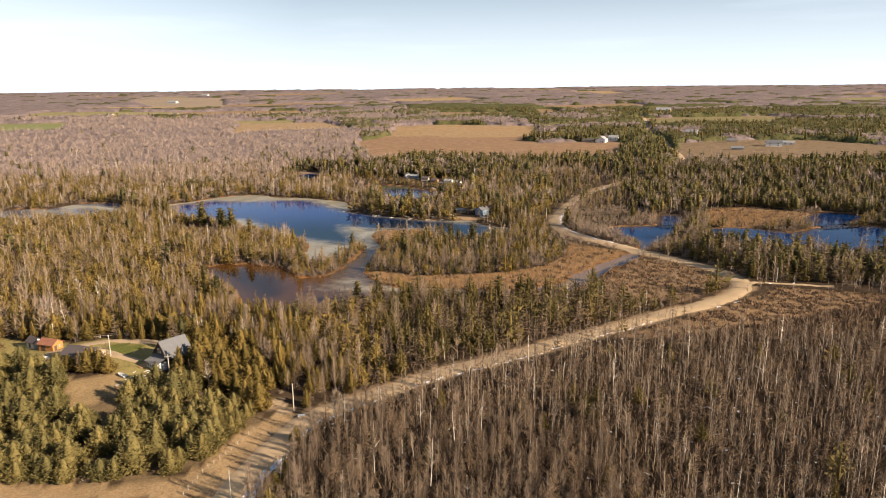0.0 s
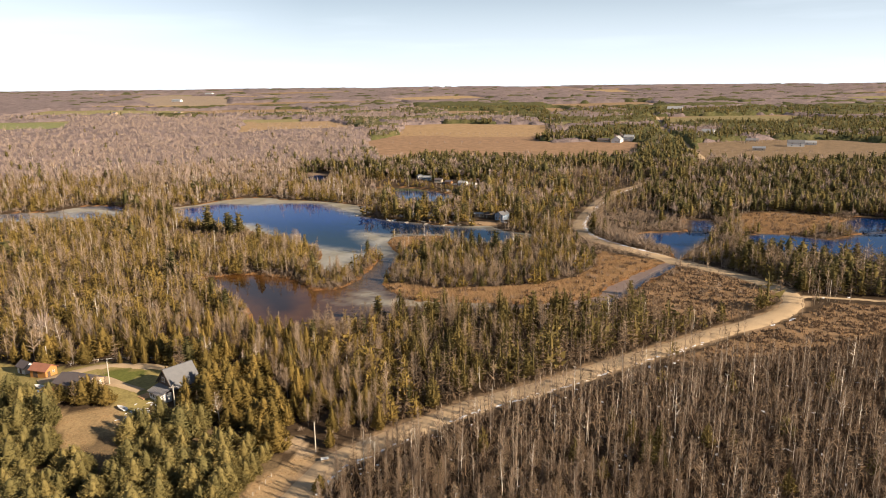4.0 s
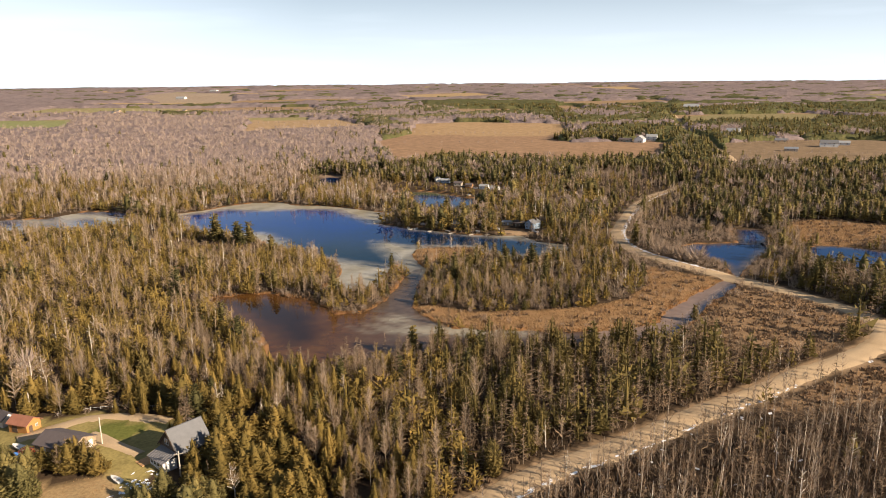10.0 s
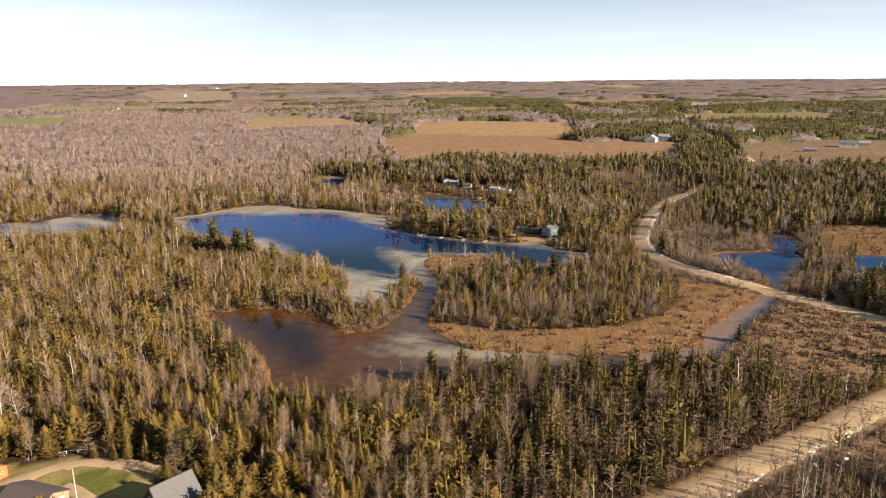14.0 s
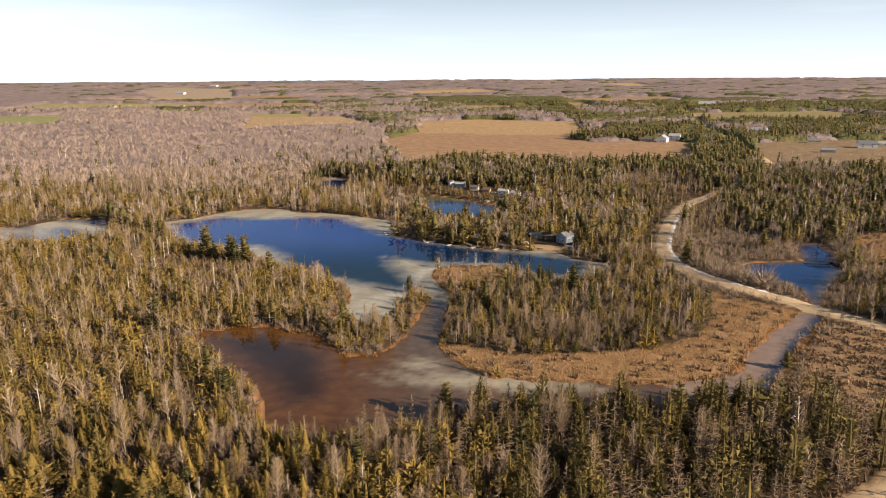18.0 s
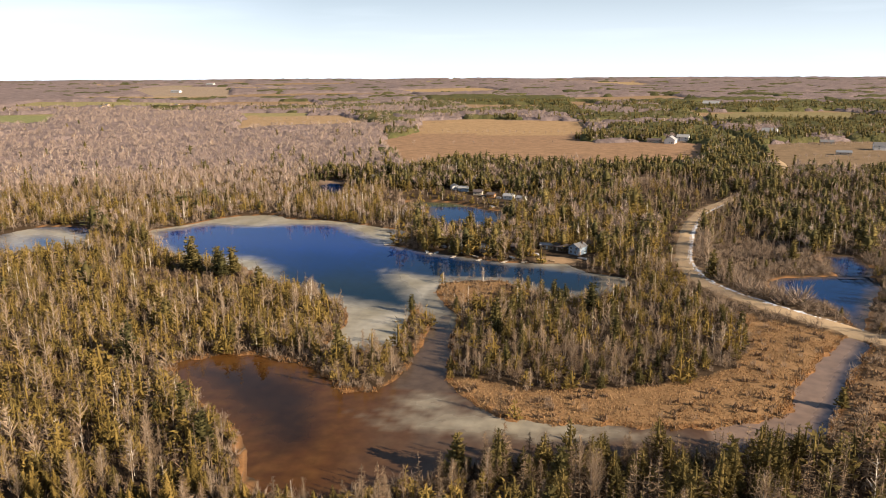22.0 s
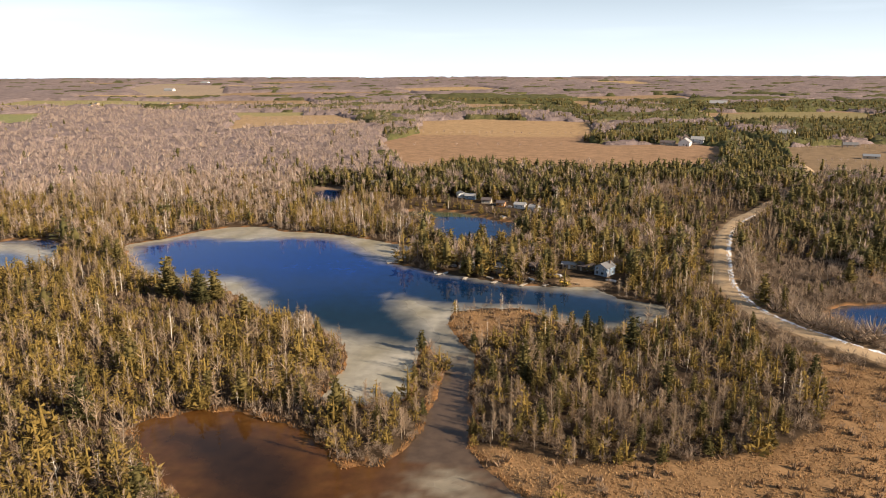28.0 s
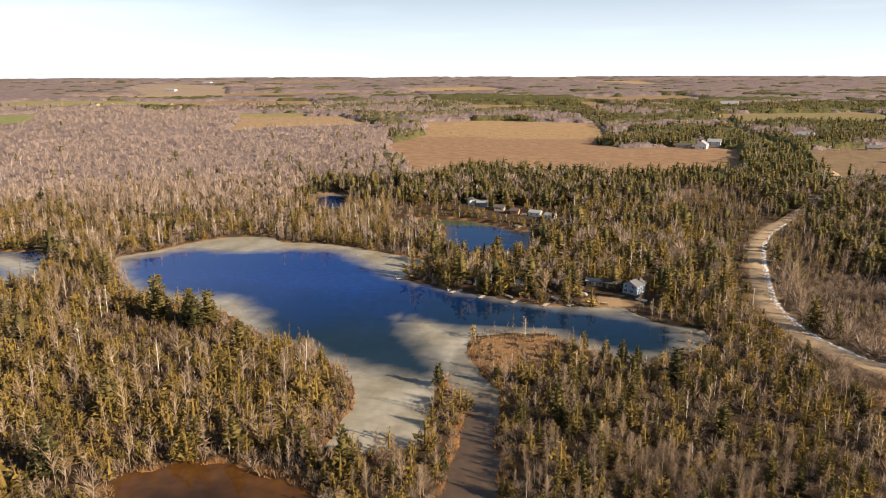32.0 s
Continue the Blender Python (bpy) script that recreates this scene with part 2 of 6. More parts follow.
M_GROUND = material("ground_cover", (0.2, 0.15, 0.1), 0.95, 0.45, 0.12, 1.3, bump=0.1, attr="cover", spec=0.1)
M_GRAVEL = material("gravel", (0.46, 0.335, 0.205), 0.95, 0.2, 0.15, 2.5, bump=0.05, spec=0.15)
M_SNOW = material("old_snow", (0.80, 0.82, 0.86), 0.8, 0.12, 0.8, 6, bump=0.05)
M_BARK = material("bark", (0.13, 0.10, 0.073), 0.95, 0.3, 1.5, 8, rand=0.4, spec=0.1)
M_STEM = material("grey_stem", (0.34, 0.29, 0.235), 0.95, 0.35, 1.5, 8, rand=0.4, spec=0.1)
M_BIRCH = material("white_bark", (0.66, 0.60, 0.52), 0.9, 0.2, 2.0, 9, spec=0.1)
M_LARCH = material("bare_larch_twigs", (0.185, 0.131, 0.086), 0.95, 0.28, 0.05, 0.6, rand=0.5, spec=0.05, tint=(0.28, 0.196, 0.126), leaf=0.15)
M_BARE = material("bare_twigs", (0.258, 0.184, 0.12), 0.95, 0.28, 0.05, 0.6, rand=0.5, spec=0.05, tint=(0.43, 0.32, 0.22), leaf=0.15)
M_CEDAR = material("cedar_leaf", (0.154, 0.113, 0.034), 0.85, 0.3, 0.06, 0.9, rand=0.45, spec=0.08, tint=(0.262, 0.178, 0.052), leaf=0.15)
M_SWAMP_CEDAR = material("dark_cedar_leaf", (0.105, 0.086, 0.033), 0.85, 0.3, 0.06, 0.9, rand=0.45, spec=0.08, tint=(0.19, 0.14, 0.048), leaf=0.15)
M_PINE = material("pine_needles", (0.088, 0.082, 0.033), 0.8, 0.3, 0.06, 0.9, rand=0.5, spec=0.1, tint=(0.18, 0.138, 0.048), leaf=0.15)
M_SCOTS = material("scots_pine_needles", (0.165, 0.142, 0.055), 0.8, 0.3, 0.06, 0.9, rand=0.4, spec=0.08, tint=(0.25, 0.195, 0.07), leaf=0.15)
# hardwood and far twigs: pale mauve cast of distant haze mixed into the colour
M_HARD = material("hardwood_twigs", (0.305, 0.232, 0.192), 0.95, 0.25, 0.02, 0.4, rand=0.4, spec=0.05, tint=(0.375, 0.288, 0.236), leaf=0.15)
M_HAZED_TWIGS = material("hazed_far_twigs", (0.215, 0.164, 0.158), 0.95, 0.45, 0.03, 0.22, bump=2.5, rand=0.3, spec=0.05, tint=(0.258, 0.2, 0.186))
M_FAR_NEEDLES = material("distant_needles", (0.075, 0.078, 0.032), 0.9, 0.45, 0.03, 0.22, bump=2.5, rand=0.3, spec=0.05, tint=(0.12, 0.105, 0.045))
M_ASH = material("bare_ash_twigs", (0.21, 0.15, 0.105), 0.95, 0.28, 0.05, 0.6, rand=0.5, spec=0.05, tint=(0.32, 0.235, 0.165), leaf=0.15)
M_HEATH = material("marsh_shrub_twigs", (0.165, 0.11, 0.07), 0.95, 0.3, 0.1, 1.2, rand=0.4, spec=0.05, tint=(0.26, 0.178, 0.115), leaf=0.15)
M_BUSH = material("grey_willow_twigs", (0.235, 0.178, 0.132), 0.95, 0.3, 0.05, 0.6, rand=0.4, spec=0.05, tint=(0.345, 0.265, 0.2), leaf=0.15)
M_SEDGE = material("dry_sedge", (0.255, 0.155, 0.074), 0.95, 0.25, 0.1, 1.2, rand=0.4, spec=0.1, tint=(0.385, 0.25, 0.13))
M_RUST_SEDGE = material("rust_sedge", (0.25, 0.125, 0.05), 0.95, 0.3, 0.1, 1.2, rand=0.4, spec=0.1, tint=(0.33, 0.19, 0.085))
M_SHRUB = material("leafless_shrub", (0.12, 0.082, 0.054), 0.95, 0.35, 0.1, 1.2, rand=0.4, spec=0.05, tint=(0.2, 0.14, 0.093))


def water_material():
    m = bpy.data.materials.new("lake_water")
    m.use_nodes = True
    n, l = m.node_tree.nodes, m.node_tree.links
    b = n["Principled BSDF"]
    b.inputs["IOR"].default_value = 1.33
    b.inputs["Specular IOR Level"].default_value = 0.45
    bed = n.new("ShaderNodeAttribute")
    bed.attribute_name = "bed"
    geo = n.new("ShaderNodeNewGeometry")
    tex = n.new("ShaderNodeTexNoise")
    tex.inputs["Scale"].default_value, tex.inputs["Detail"].default_value = 0.25, 6
    l.new(geo.outputs["Position"], tex.inputs["Vector"])
    span = n.new("ShaderNodeMapRange")
    span.inputs[1].default_value, span.inputs[2].default_value = 0.3, 0.7
    span.inputs[3].default_value, span.inputs[4].default_value = 0.8, 1.2
    l.new(tex.outputs[0], span.inputs[0])
    mul = n.new("ShaderNodeVectorMath")
    mul.operation = "SCALE"
    l.new(bed.outputs["Color"], mul.inputs[0]), l.new(span.outputs[0], mul.inputs["Scale"])
    l.new(mul.outputs[0], b.inputs["Base Color"])
    rough = n.new("ShaderNodeMapRange")
    rough.inputs[1].default_value, rough.inputs[2].default_value = 0.0, 1.0
    rough.inputs[3].default_value, rough.inputs[4].default_value = 0.03, 0.32
    l.new(bed.outputs["Alpha"], rough.inputs[0]), l.new(rough.outputs[0], b.inputs["Roughness"])
    fine = n.new("ShaderNodeTexNoise")
    fine.inputs["Scale"].default_value = 1.2
    l.new(geo.outputs["Position"], fine.inputs["Vector"])
    bp = n.new("ShaderNodeBump")
    bp.inputs["Distance"].default_value, bp.inputs["Strength"].default_value = 0.02, 0.35
    l.new(fine.outputs[0], bp.inputs["Height"]), l.new(bp.outputs[0], b.inputs["Normal"])
    return m


M_WATER = water_material()


# ---- small geometry helpers ----
def mesh_object(name, verts, faces, mats, index=None, parent=None, tint=None):
    """One mesh object from arrays of places and of triangles or quads."""
    verts, faces = np.asarray(verts, np.float32), np.asarray(faces, np.int32)
    me = bpy.data.meshes.new(name)
    n, k = faces.shape
    me.vertices.add(len(verts)), me.loops.add(n * k), me.polygons.add(n)
    me.vertices.foreach_set("co", verts.ravel())
    me.loops.foreach_set("vertex_index", faces.ravel())
    me.polygons.foreach_set("loop_start", np.arange(0, n * k, k, dtype=np.int32))
    for m in mats:
        me.materials.append(m)
    if index is not None:
        me.polygons.foreach_set("material_index", np.asarray(index, np.int32))
    if tint is not None:
        me.attributes.new("tint", "FLOAT", "POINT").data.foreach_set("value", np.asarray(tint, np.float32))
    me.update(calc_edges=True)
    ob = new(name, me)
    ob.parent = parent
    return ob


def part(name, bm, mat, parent, label=""):
    me = bpy.data.meshes.new(name)
    bm.to_mesh(me)
    bm.free()
    me.materials.append(mat)
    ob = new(name, me)
    ob.parent = parent
    return tagged(ob, label)


def box(bm, x0, y0, z0, x1, y1, z1):
    v = [bm.verts.new(p) for p in ((x0, y0, z0), (x1, y0, z0), (x1, y1, z0), (x0, y1, z0), (x0, y0, z1), (x1, y0, z1), (x1, y1, z1), (x0, y1, z1))]
    for q in ((3, 2, 1, 0), (4, 5, 6, 7), (0, 1, 5, 4), (1, 2, 6, 5), (2, 3, 7, 6), (3, 0, 4, 7)):
        bm.faces.new([v[i] for i in q])
    return bm


def boxed(*sizes):
    bm = bmesh.new()
    for s in sizes:
        box(bm, *s)
    return bm


def tube(bm, a, b, ra, rb, sides=6):
    a, b = Vector(a), Vector(b)
    turn = (b - a).to_track_quat("Z", "Y").to_matrix()
    rings = []
    for c, r in ((a, ra), (b, rb)):
        rings.append([bm.verts.new(c + turn @ Vector((r * math.cos(i * math.tau / sides), r * math.sin(i * math.tau / sides), 0))) for i in range(sides)])
    for i in range(sides):
        j = (i + 1) % sides
        bm.faces.new((rings[0][i], rings[0][j], rings[1][j], rings[1][i]))
    bm.faces.new(rings[1]), bm.faces.new(rings[0][::-1])
    return bm


def wob(x, y, size, seed=0):
    """Smooth pseudo-random relief between about -1 and 1."""
    rng, total = np.random.default_rng(seed), 0.0
    for i in range(6):
        a, k, ph = rng.uniform(0, math.tau), math.tau / size * rng.uniform(0.6, 1.9), rng.uniform(0, math.tau)
        total = total + np.sin(k * (x * np.cos(a) + y * np.sin(a)) + ph)
    return total / 3.2


def inside(x, y, poly):
    x, y = np.asarray(x, float), np.asarray(y, float)
    hit = np.zeros(x.shape, bool)
    for (ax, ay), (bx, by) in zip(poly, poly[1:] + poly[:1]):
        if ay != by:
            hit ^= ((ay > y) != (by > y)) & (x < (bx - ax) * (y - ay) / (by - ay) + ax)
    return hit


def line_distance(x, y, line):
    x, y = np.asarray(x, float), np.asarray(y, float)
    best = np.full(x.shape, 1e9)
    for (ax, ay), (bx, by) in zip(line, line[1:]):
        dx, dy = bx - ax, by - ay
        s = np.clip(((x - ax) * dx + (y - ay) * dy) / (dx * dx + dy * dy + 1e-9), 0, 1)
        best = np.minimum(best, np.hypot(x - ax - s * dx, y - ay - s * dy))
    return best


def edge_distance(x, y, poly):
    """Distance to a polygon's edge, positive inside."""
    d = line_distance(x, y, poly + poly[:1])
    return np.where(inside(x, y, poly), d, -d)


def smooth_line(line, step):
    """Points every so many metres along a Catmull-Rom curve through the given ones."""
    pts = [Vector(p) for p in line]
    pts = [2 * pts[0] - pts[1]] + pts + [2 * pts[-1] - pts[-2]]
    out = []
    for a, b, c, d in zip(pts, pts[1:], pts[2:], pts[3:]):
        n = max(1, int((c - b).length / step))
        for i in range(n):
            s = i / n
            out.append(0.5 * (2 * b + (c - a) * s + (2 * a - 5 * b + 4 * c - d) * s * s + (3 * b - a - 3 * c + d) * s ** 3))
    return [tuple(p) for p in out] + [tuple(pts[-2])]


# ---- ground ----
WATERS = [LAKE, POND_A, POND_B, POND_C, POND_D, POND_WEST, LAKE_BACK, LAKE_BACK_ARM, POND_BACK]
MARSHES = [MARSH_MAIN, MARSH_ISLET, MARSH_EAST, MARSH_BEND, MARSH_RIGHT]
ROAD = smooth_line(ROAD_SOUTH, 4)
ROAD_NORTH = smooth_line(ROAD_FAR, 15)


def shore(x, y):
    """Distance from the nearest shore, positive over water."""
    d = np.full(np.shape(x), -1e9)
    for poly in WATERS:
        d = np.maximum(d, edge_distance(x, y, poly))
    return d + 0.9 * wob(x, y, 9, 3) + 0.5 * wob(x, y, 4, 4)


def base_height(x, y):
    r = np.hypot(x + 20, y)
    z = np.interp(r, [0, 640, 690, 760, 980, 1700, 3300, 4950], [0, 0, 0.8, 4.3, 13, 26, 46, 68])
    z = z + np.interp(r, [900, 1800, 3600, 4950], [0, 2.5, 5, 1.5]) * wob(x, y, 900, 11) + np.interp(r, [900, 2500], [0, 0.8]) * wob(x, y, 300, 12)
    return z + 5.0 * np.exp(-((x + 135) ** 2 + (y - 215) ** 2) / (2 * 38 ** 2))


def ground_height(x, y, water=None):
    x, y = np.asarray(x, float), np.asarray(y, float)
    d = shore(x, y) if water is None else water
    bank = np.where(d > 0, -np.minimum(2.6, 0.3 * d), np.minimum(0.9, -0.14 * d))
    return base_height(x, y) + bank + np.where(d < -2, 0.12, 0) * wob(x, y, 7, 6)


def gz(x, y):
    return float(ground_height(np.array([x]), np.array([y]))[0])


def plots(x, y):
    """A number from 0 to 1 for each farm plot of the far country."""
    u, v = x * 0.95 + y * 0.31 + 25 * wob(x, y, 500, 13), -x * 0.31 + y * 0.95 + 25 * wob(x, y, 600, 14)
    i, j = np.floor(u / 330), np.floor(v / 230)
    h = np.sin(i * 127.1 + j * 311.7 + 5.0) * 43758.5453
    return h - np.floor(h)


def pine_belt(x, y):
    hit = np.zeros(np.shape(x), bool)
    for poly in PINE_BELTS:
        hit |= inside(x, y, poly)
    return hit


def fallow(x, y):
    """Open plots of the far country."""
    return (np.hypot(x + 20, y) > 1150) & (plots(x, y) < 0.26) & ~inside(x, y, HARD_BELT) & ~pine_belt(x, y)


def cover(x, y, d):
    """Colour of the ground by what grows there; the near forest floor has woodland shade in it."""
    c = np.empty((len(x), 4))
    # leaf litter, darkened for the shade beneath the trees
    c[:] = (0.06, 0.04, 0.024, 1)
    def put(mask, rgb):
        c[mask, :3] = rgb
    r = np.hypot(x + 20, y)
    put(r > 760, (0.21, 0.15, 0.11))
    far = fallow(x, y)
    plot = plots(x, y)
    put(far & (plot < 0.07), (0.26, 0.22, 0.10))
    put(far & (plot >= 0.07) & (plot < 0.16), (0.36, 0.25, 0.13))
    put(far & (plot >= 0.16) & (plot < 0.26), (0.27, 0.18, 0.10))
    for poly in MARSHES:
        put(inside(x, y, poly), (0.255, 0.153, 0.075))
    put(inside(x, y, MARSH_EAST) | inside(x, y, MARSH_BEND), (0.235, 0.15, 0.083))
    put((d > -0.9 - 0.9 * wob(x, y, 40, 23)) & (d <= 0.5) & (r < 800), (0.27, 0.14, 0.06))
    put(((x + 41) / 11) ** 2 + ((y - 510) / 7) ** 2 < 1, (0.30, 0.20, 0.115))
    put(inside(x, y, YARD), (0.29, 0.23, 0.085))
    put(inside(x, y, LAWN), (0.13, 0.135, 0.033))
    put(inside(x, y, CLEARING), (0.31, 0.215, 0.11))
    put(inside(x, y, PINES), (0.15, 0.105, 0.058))
    put(line_distance(x, y, DRIVE_C) < 2.4, (0.4, 0.29, 0.18))
    put(inside(x, y, VERGE), (0.33, 0.225, 0.12))
    put(inside(x, y, FIELD_TAN), (0.275, 0.172, 0.102))
    put(inside(x, y, FIELD_TAN) & (y > 1125 + 0.05 * x), (0.34, 0.225, 0.12))
    put(inside(x, y, FIELD_EAST), (0.215, 0.15, 0.09))
    put(inside(x, y, FIELD_GREEN), (0.25, 0.215, 0.115))
    put(inside(x, y, FIELD_LEFT), (0.215, 0.215, 0.09))
    put(inside(x, y, FIELD_MID), (0.33, 0.225, 0.125))
    put(inside(x, y, FIELD_NORTH), (0.22, 0.18, 0.085))
    put(inside(x, y, FIELD_FAR), (0.31, 0.235, 0.165))
    road = line_distance(x, y, ROAD)
    put((road < 5.6) & (d < 0), (0.27, 0.185, 0.11))
    return c


def build_ground():
    radii = np.concatenate([np.arange(0, 130, 6.0), np.arange(130, 760, 3.3), 760 * 1.022 ** np.arange(0, 87)])
    radii = np.append(radii[radii < 4930], 4950.0)
    front = np.radians(np.arange(-46, 46.01, 0.38))
    back = np.radians(np.arange(52, 314, 7.0))
    ang = np.concatenate([front, back])
    rr, aa = np.meshgrid(radii, ang, indexing="ij")
    x, y = (-20 + rr * np.sin(aa - 0.12)).ravel(), (rr * np.cos(aa - 0.12)).ravel()
    d = shore(x, y)
    z = ground_height(x, y, d)
    n, k = rr.shape
    i, j = np.meshgrid(np.arange(n - 1), np.arange(k), indexing="ij")
    a, b = i * k + j, i * k + (j + 1) % k
    quads = np.stack([a, b, b + k, a + k], -1).reshape(-1, 4)
    ob = mesh_object("ground", np.stack([x, y, z], -1), quads, [M_GROUND])
    ob.data.attributes.new("cover", "FLOAT_COLOR", "POINT").data.foreach_set("color", cover(x, y, d).ravel().astype(np.float32))
    ob.data.polygons.foreach_set("use_smooth", np.ones(len(quads), bool))
    return tagged(ob, "brown forest floor, dry marsh and far tan and green fields", "ground", kind="structure")


build_ground()


def build_water(name, poly, label, bed, level=None):
    """A flat sheet of water that runs in under its shores. bed: what shows through and the painted reflection, by
    place.
    """
    xs, ys = [p[0] for p in poly], [p[1] for p in poly]
    step = 2.2
    gx, gy = np.arange(min(xs) - 8, max(xs) + 8, step), np.arange(min(ys) - 8, max(ys) + 8, step)
    x, y = np.meshgrid(gx, gy, indexing="ij")
    keep = edge_distance(x, y, poly) > -6
    idx = np.arange(x.size).reshape(x.shape)
    cell = keep[:-1, :-1] | keep[1:, :-1] | keep[1:, 1:] | keep[:-1, 1:]
    quads = np.stack([idx[:-1, :-1], idx[1:, :-1], idx[1:, 1:], idx[:-1, 1:]], -1)[cell]
    used, flat = np.unique(quads, return_inverse=True)
    px, py = x.ravel()[used], y.ravel()[used]
    level = level if level is not None else float(base_height(np.array([np.mean(xs)]), np.array([np.mean(ys)]))[0])
    ob = mesh_object(name, np.stack([px, py, np.full(len(px), level)], -1), flat.reshape(-1, 4), [M_WATER])
    ob.data.attributes.new("bed", "FLOAT_COLOR", "POINT").data.foreach_set("color", bed(px, py).ravel().astype(np.float32))
    return tagged(ob, label, "water", kind="structure")


def mixed(w, a, b):
    w = np.clip(w, 0, 1)[:, None]
    return (1 - w) * np.array(a) + w * np.array(b)


# water blues and teal carry the reflection of sky and shore trees as colour
TEAL = (0.004, 0.018, 0.034, 0.0)
POND_BLUE = (0.004, 0.028, 0.11, 0.0)
# the silt tone is darkened for tree shadow over the channel
SKY_BLUE, MARL, SHADED_SILT = (0.003, 0.032, 0.19, 0.0), (0.265, 0.235, 0.165, 1.0), (0.095, 0.066, 0.046, 0.7)
ICE, PEAT, BROWN = (0.37, 0.34, 0.275, 1.0), (0.026, 0.013, 0.006, 0.0), (0.105, 0.048, 0.013, 0.25)


def lake_bed(x, y):
    """Open water with painted sky reflection, pale marl shallows, the brown pond and the silted, tree-shaded channel.
    """
    deep = edge_distance(x, y, DEEP) + 1.5 * wob(x, y, 14, 31)
    deep = deep + 5 * ((x > -128) & (y > 476))
    # bluer to the north-west, where low sky would reflect; painted by place
    blue = mixed(np.clip((y - 455) / 70 + 0.1 * wob(x, y, 50, 45), 0, 1) * (0.3 + 0.7 * np.clip((-x - 95) / 60, 0, 1)), TEAL, SKY_BLUE)
    w = np.clip(0.5 + deep / 13, 0, 1)[:, None]
    shelf = mixed(0.5 + 0.5 * wob(x, y, 30, 35), MARL, ICE)
    # marl beside the channel darkened: tree shadow put into its colour
    shelf[:, :3] *= np.where((x > -101) & (y < 452), 0.66, 1.0)[:, None]
    c = (1 - w) * shelf + w * blue
    pond = (edge_distance(x, y, POND_DEEP) - 1.0) / 11 - np.clip((x + 120) / 36, 0, 1) + 0.12 * wob(x, y, 15, 32)
    brown = mixed(pond, mixed(0.5 + 0.5 * wob(x, y, 9, 38), BROWN, (0.075, 0.03, 0.009, 0.15)), PEAT)
    bar = np.clip(1.1 - np.hypot((x + 58) / 40, (y - 327 - 0.00 * x) / 8.5) + 0.22 * wob(x, y, 9, 36), 0, 1)
    neck = np.clip(1.0 - np.hypot((x + 84) / 12, (y - 338) / 9) + 0.3 * wob(x, y, 6, 39), 0, 1)
    silt = mixed(0.5 + (x + 92) / 26, brown, mixed(0.5 + 0.5 * wob(x, y, 12, 33), SHADED_SILT, (0.09, 0.05, 0.028, 0.5)))
    low = mixed(np.maximum(bar, 0.7 * neck) * 1.3, silt, (0.29, 0.255, 0.19, 1.0))
    c = np.where((y < 372)[:, None], low, c)
    channel = (y < 418) & (x > -97) & (y > 346)
    path = np.exp(-((x + 86 - 2.0 * np.sin(y / 9)) / 1.2) ** 2) * 0.35
    c = np.where(channel[:, None], mixed(0.1 + path + (y - 404) / 30 + 0.25 * wob(x, y, 14, 34), SHADED_SILT, MARL), c)
    south = line_distance(x, y, POND_SOUTH[:11])
    return np.where((x > -5)[:, None], mixed((4.4 - south) / 2.5, (0.215, 0.15, 0.112, 0.9), (0.04, 0.042, 0.06, 0.3)), c)


def open_bed(x, y):
    return mixed((shore(x, y) - 1) / 5, SHADED_SILT, POND_BLUE)


def green_bed(x, y):
    return mixed((shore(x, y) - 1) / 6, (0.16, 0.12, 0.06, 0.9), (0.06, 0.075, 0.035, 0.6))


def pale_bed(x, y):
    return mixed(0.45 + 0.6 * wob(x, y, 40, 37), ICE, POND_BLUE)


build_water("water_lake", LAKE, "lake coloured with reflected sky blue, with pale marl shallows and a brown pond", lake_bed)
for other in WATERS[1:]:
    build_water("water_pond", other, "small blue pond with pale shallow edges", pale_bed if other is POND_WEST else green_bed if other is LAKE_BACK_ARM else open_bed, 0.05 if other is LAKE_BACK else -0.02 if other is LAKE_BACK_ARM else None)


def ribbon(name, line, width, mat, label, lift, shape=0.0, step=3.0, category="road", z_of=None):
    """A road on the ground: a cambered strip with sloping, uneven edges."""
    pts = smooth_line(line, step)
    rows, seed = [], len(pts)
    x, y = np.array([p[0] for p in pts]), np.array([p[1] for p in pts])
    tx, ty = np.gradient(x), np.gradient(y)
    n = np.hypot(tx, ty) + 1e-9
    nx, ny = -ty / n, tx / n
    wl_, wr_ = width / 2 + 0.35 * wob(x, y, 17, seed), width / 2 + 0.35 * wob(x, y, 13, seed + 1)
    mid = np.maximum(ground_height(x, y), base_height(x, y) + 0.35)
    verts = []
    for s, drop in ((-1.5, -0.75), (-1.0, -0.08), (-0.4, 0.05), (0.0, 0.08), (0.4, 0.05), (1.0, -0.08), (1.5, -0.75)):
        w = np.where(s < 0, wl_, wr_) * s + shape * 0
        verts.append(np.stack([x + nx * w, y + ny * w, mid + lift + drop], -1))
    v = np.stack(verts, 1).reshape(-1, 3)
    k = len(verts)
    i, j = np.meshgrid(np.arange(len(pts) - 1), np.arange(k - 1), indexing="ij")
    a = i * k + j
    q = np.stack([a, a + k, a + k + 1, a + 1], -1).reshape(-1, 4)
    ob = mesh_object(name, v, q[:, ::-1], [mat])
    ob.data.polygons.foreach_set("use_smooth", np.ones(len(q), bool))
    return tagged(ob, label, category, kind="structure")


ribbon("road", ROAD_SOUTH, 7.6, M_GRAVEL, "pale gravel country road winding between the woods", 0.3)
ribbon("road", ROAD_FAR, 6.4, M_GRAVEL, "straight far gravel road through the woods", 0.3, step=12)
ribbon("road", ROAD_BRANCH, 2.8, M_GRAVEL, "short gravel side track at the bend", 0.12)
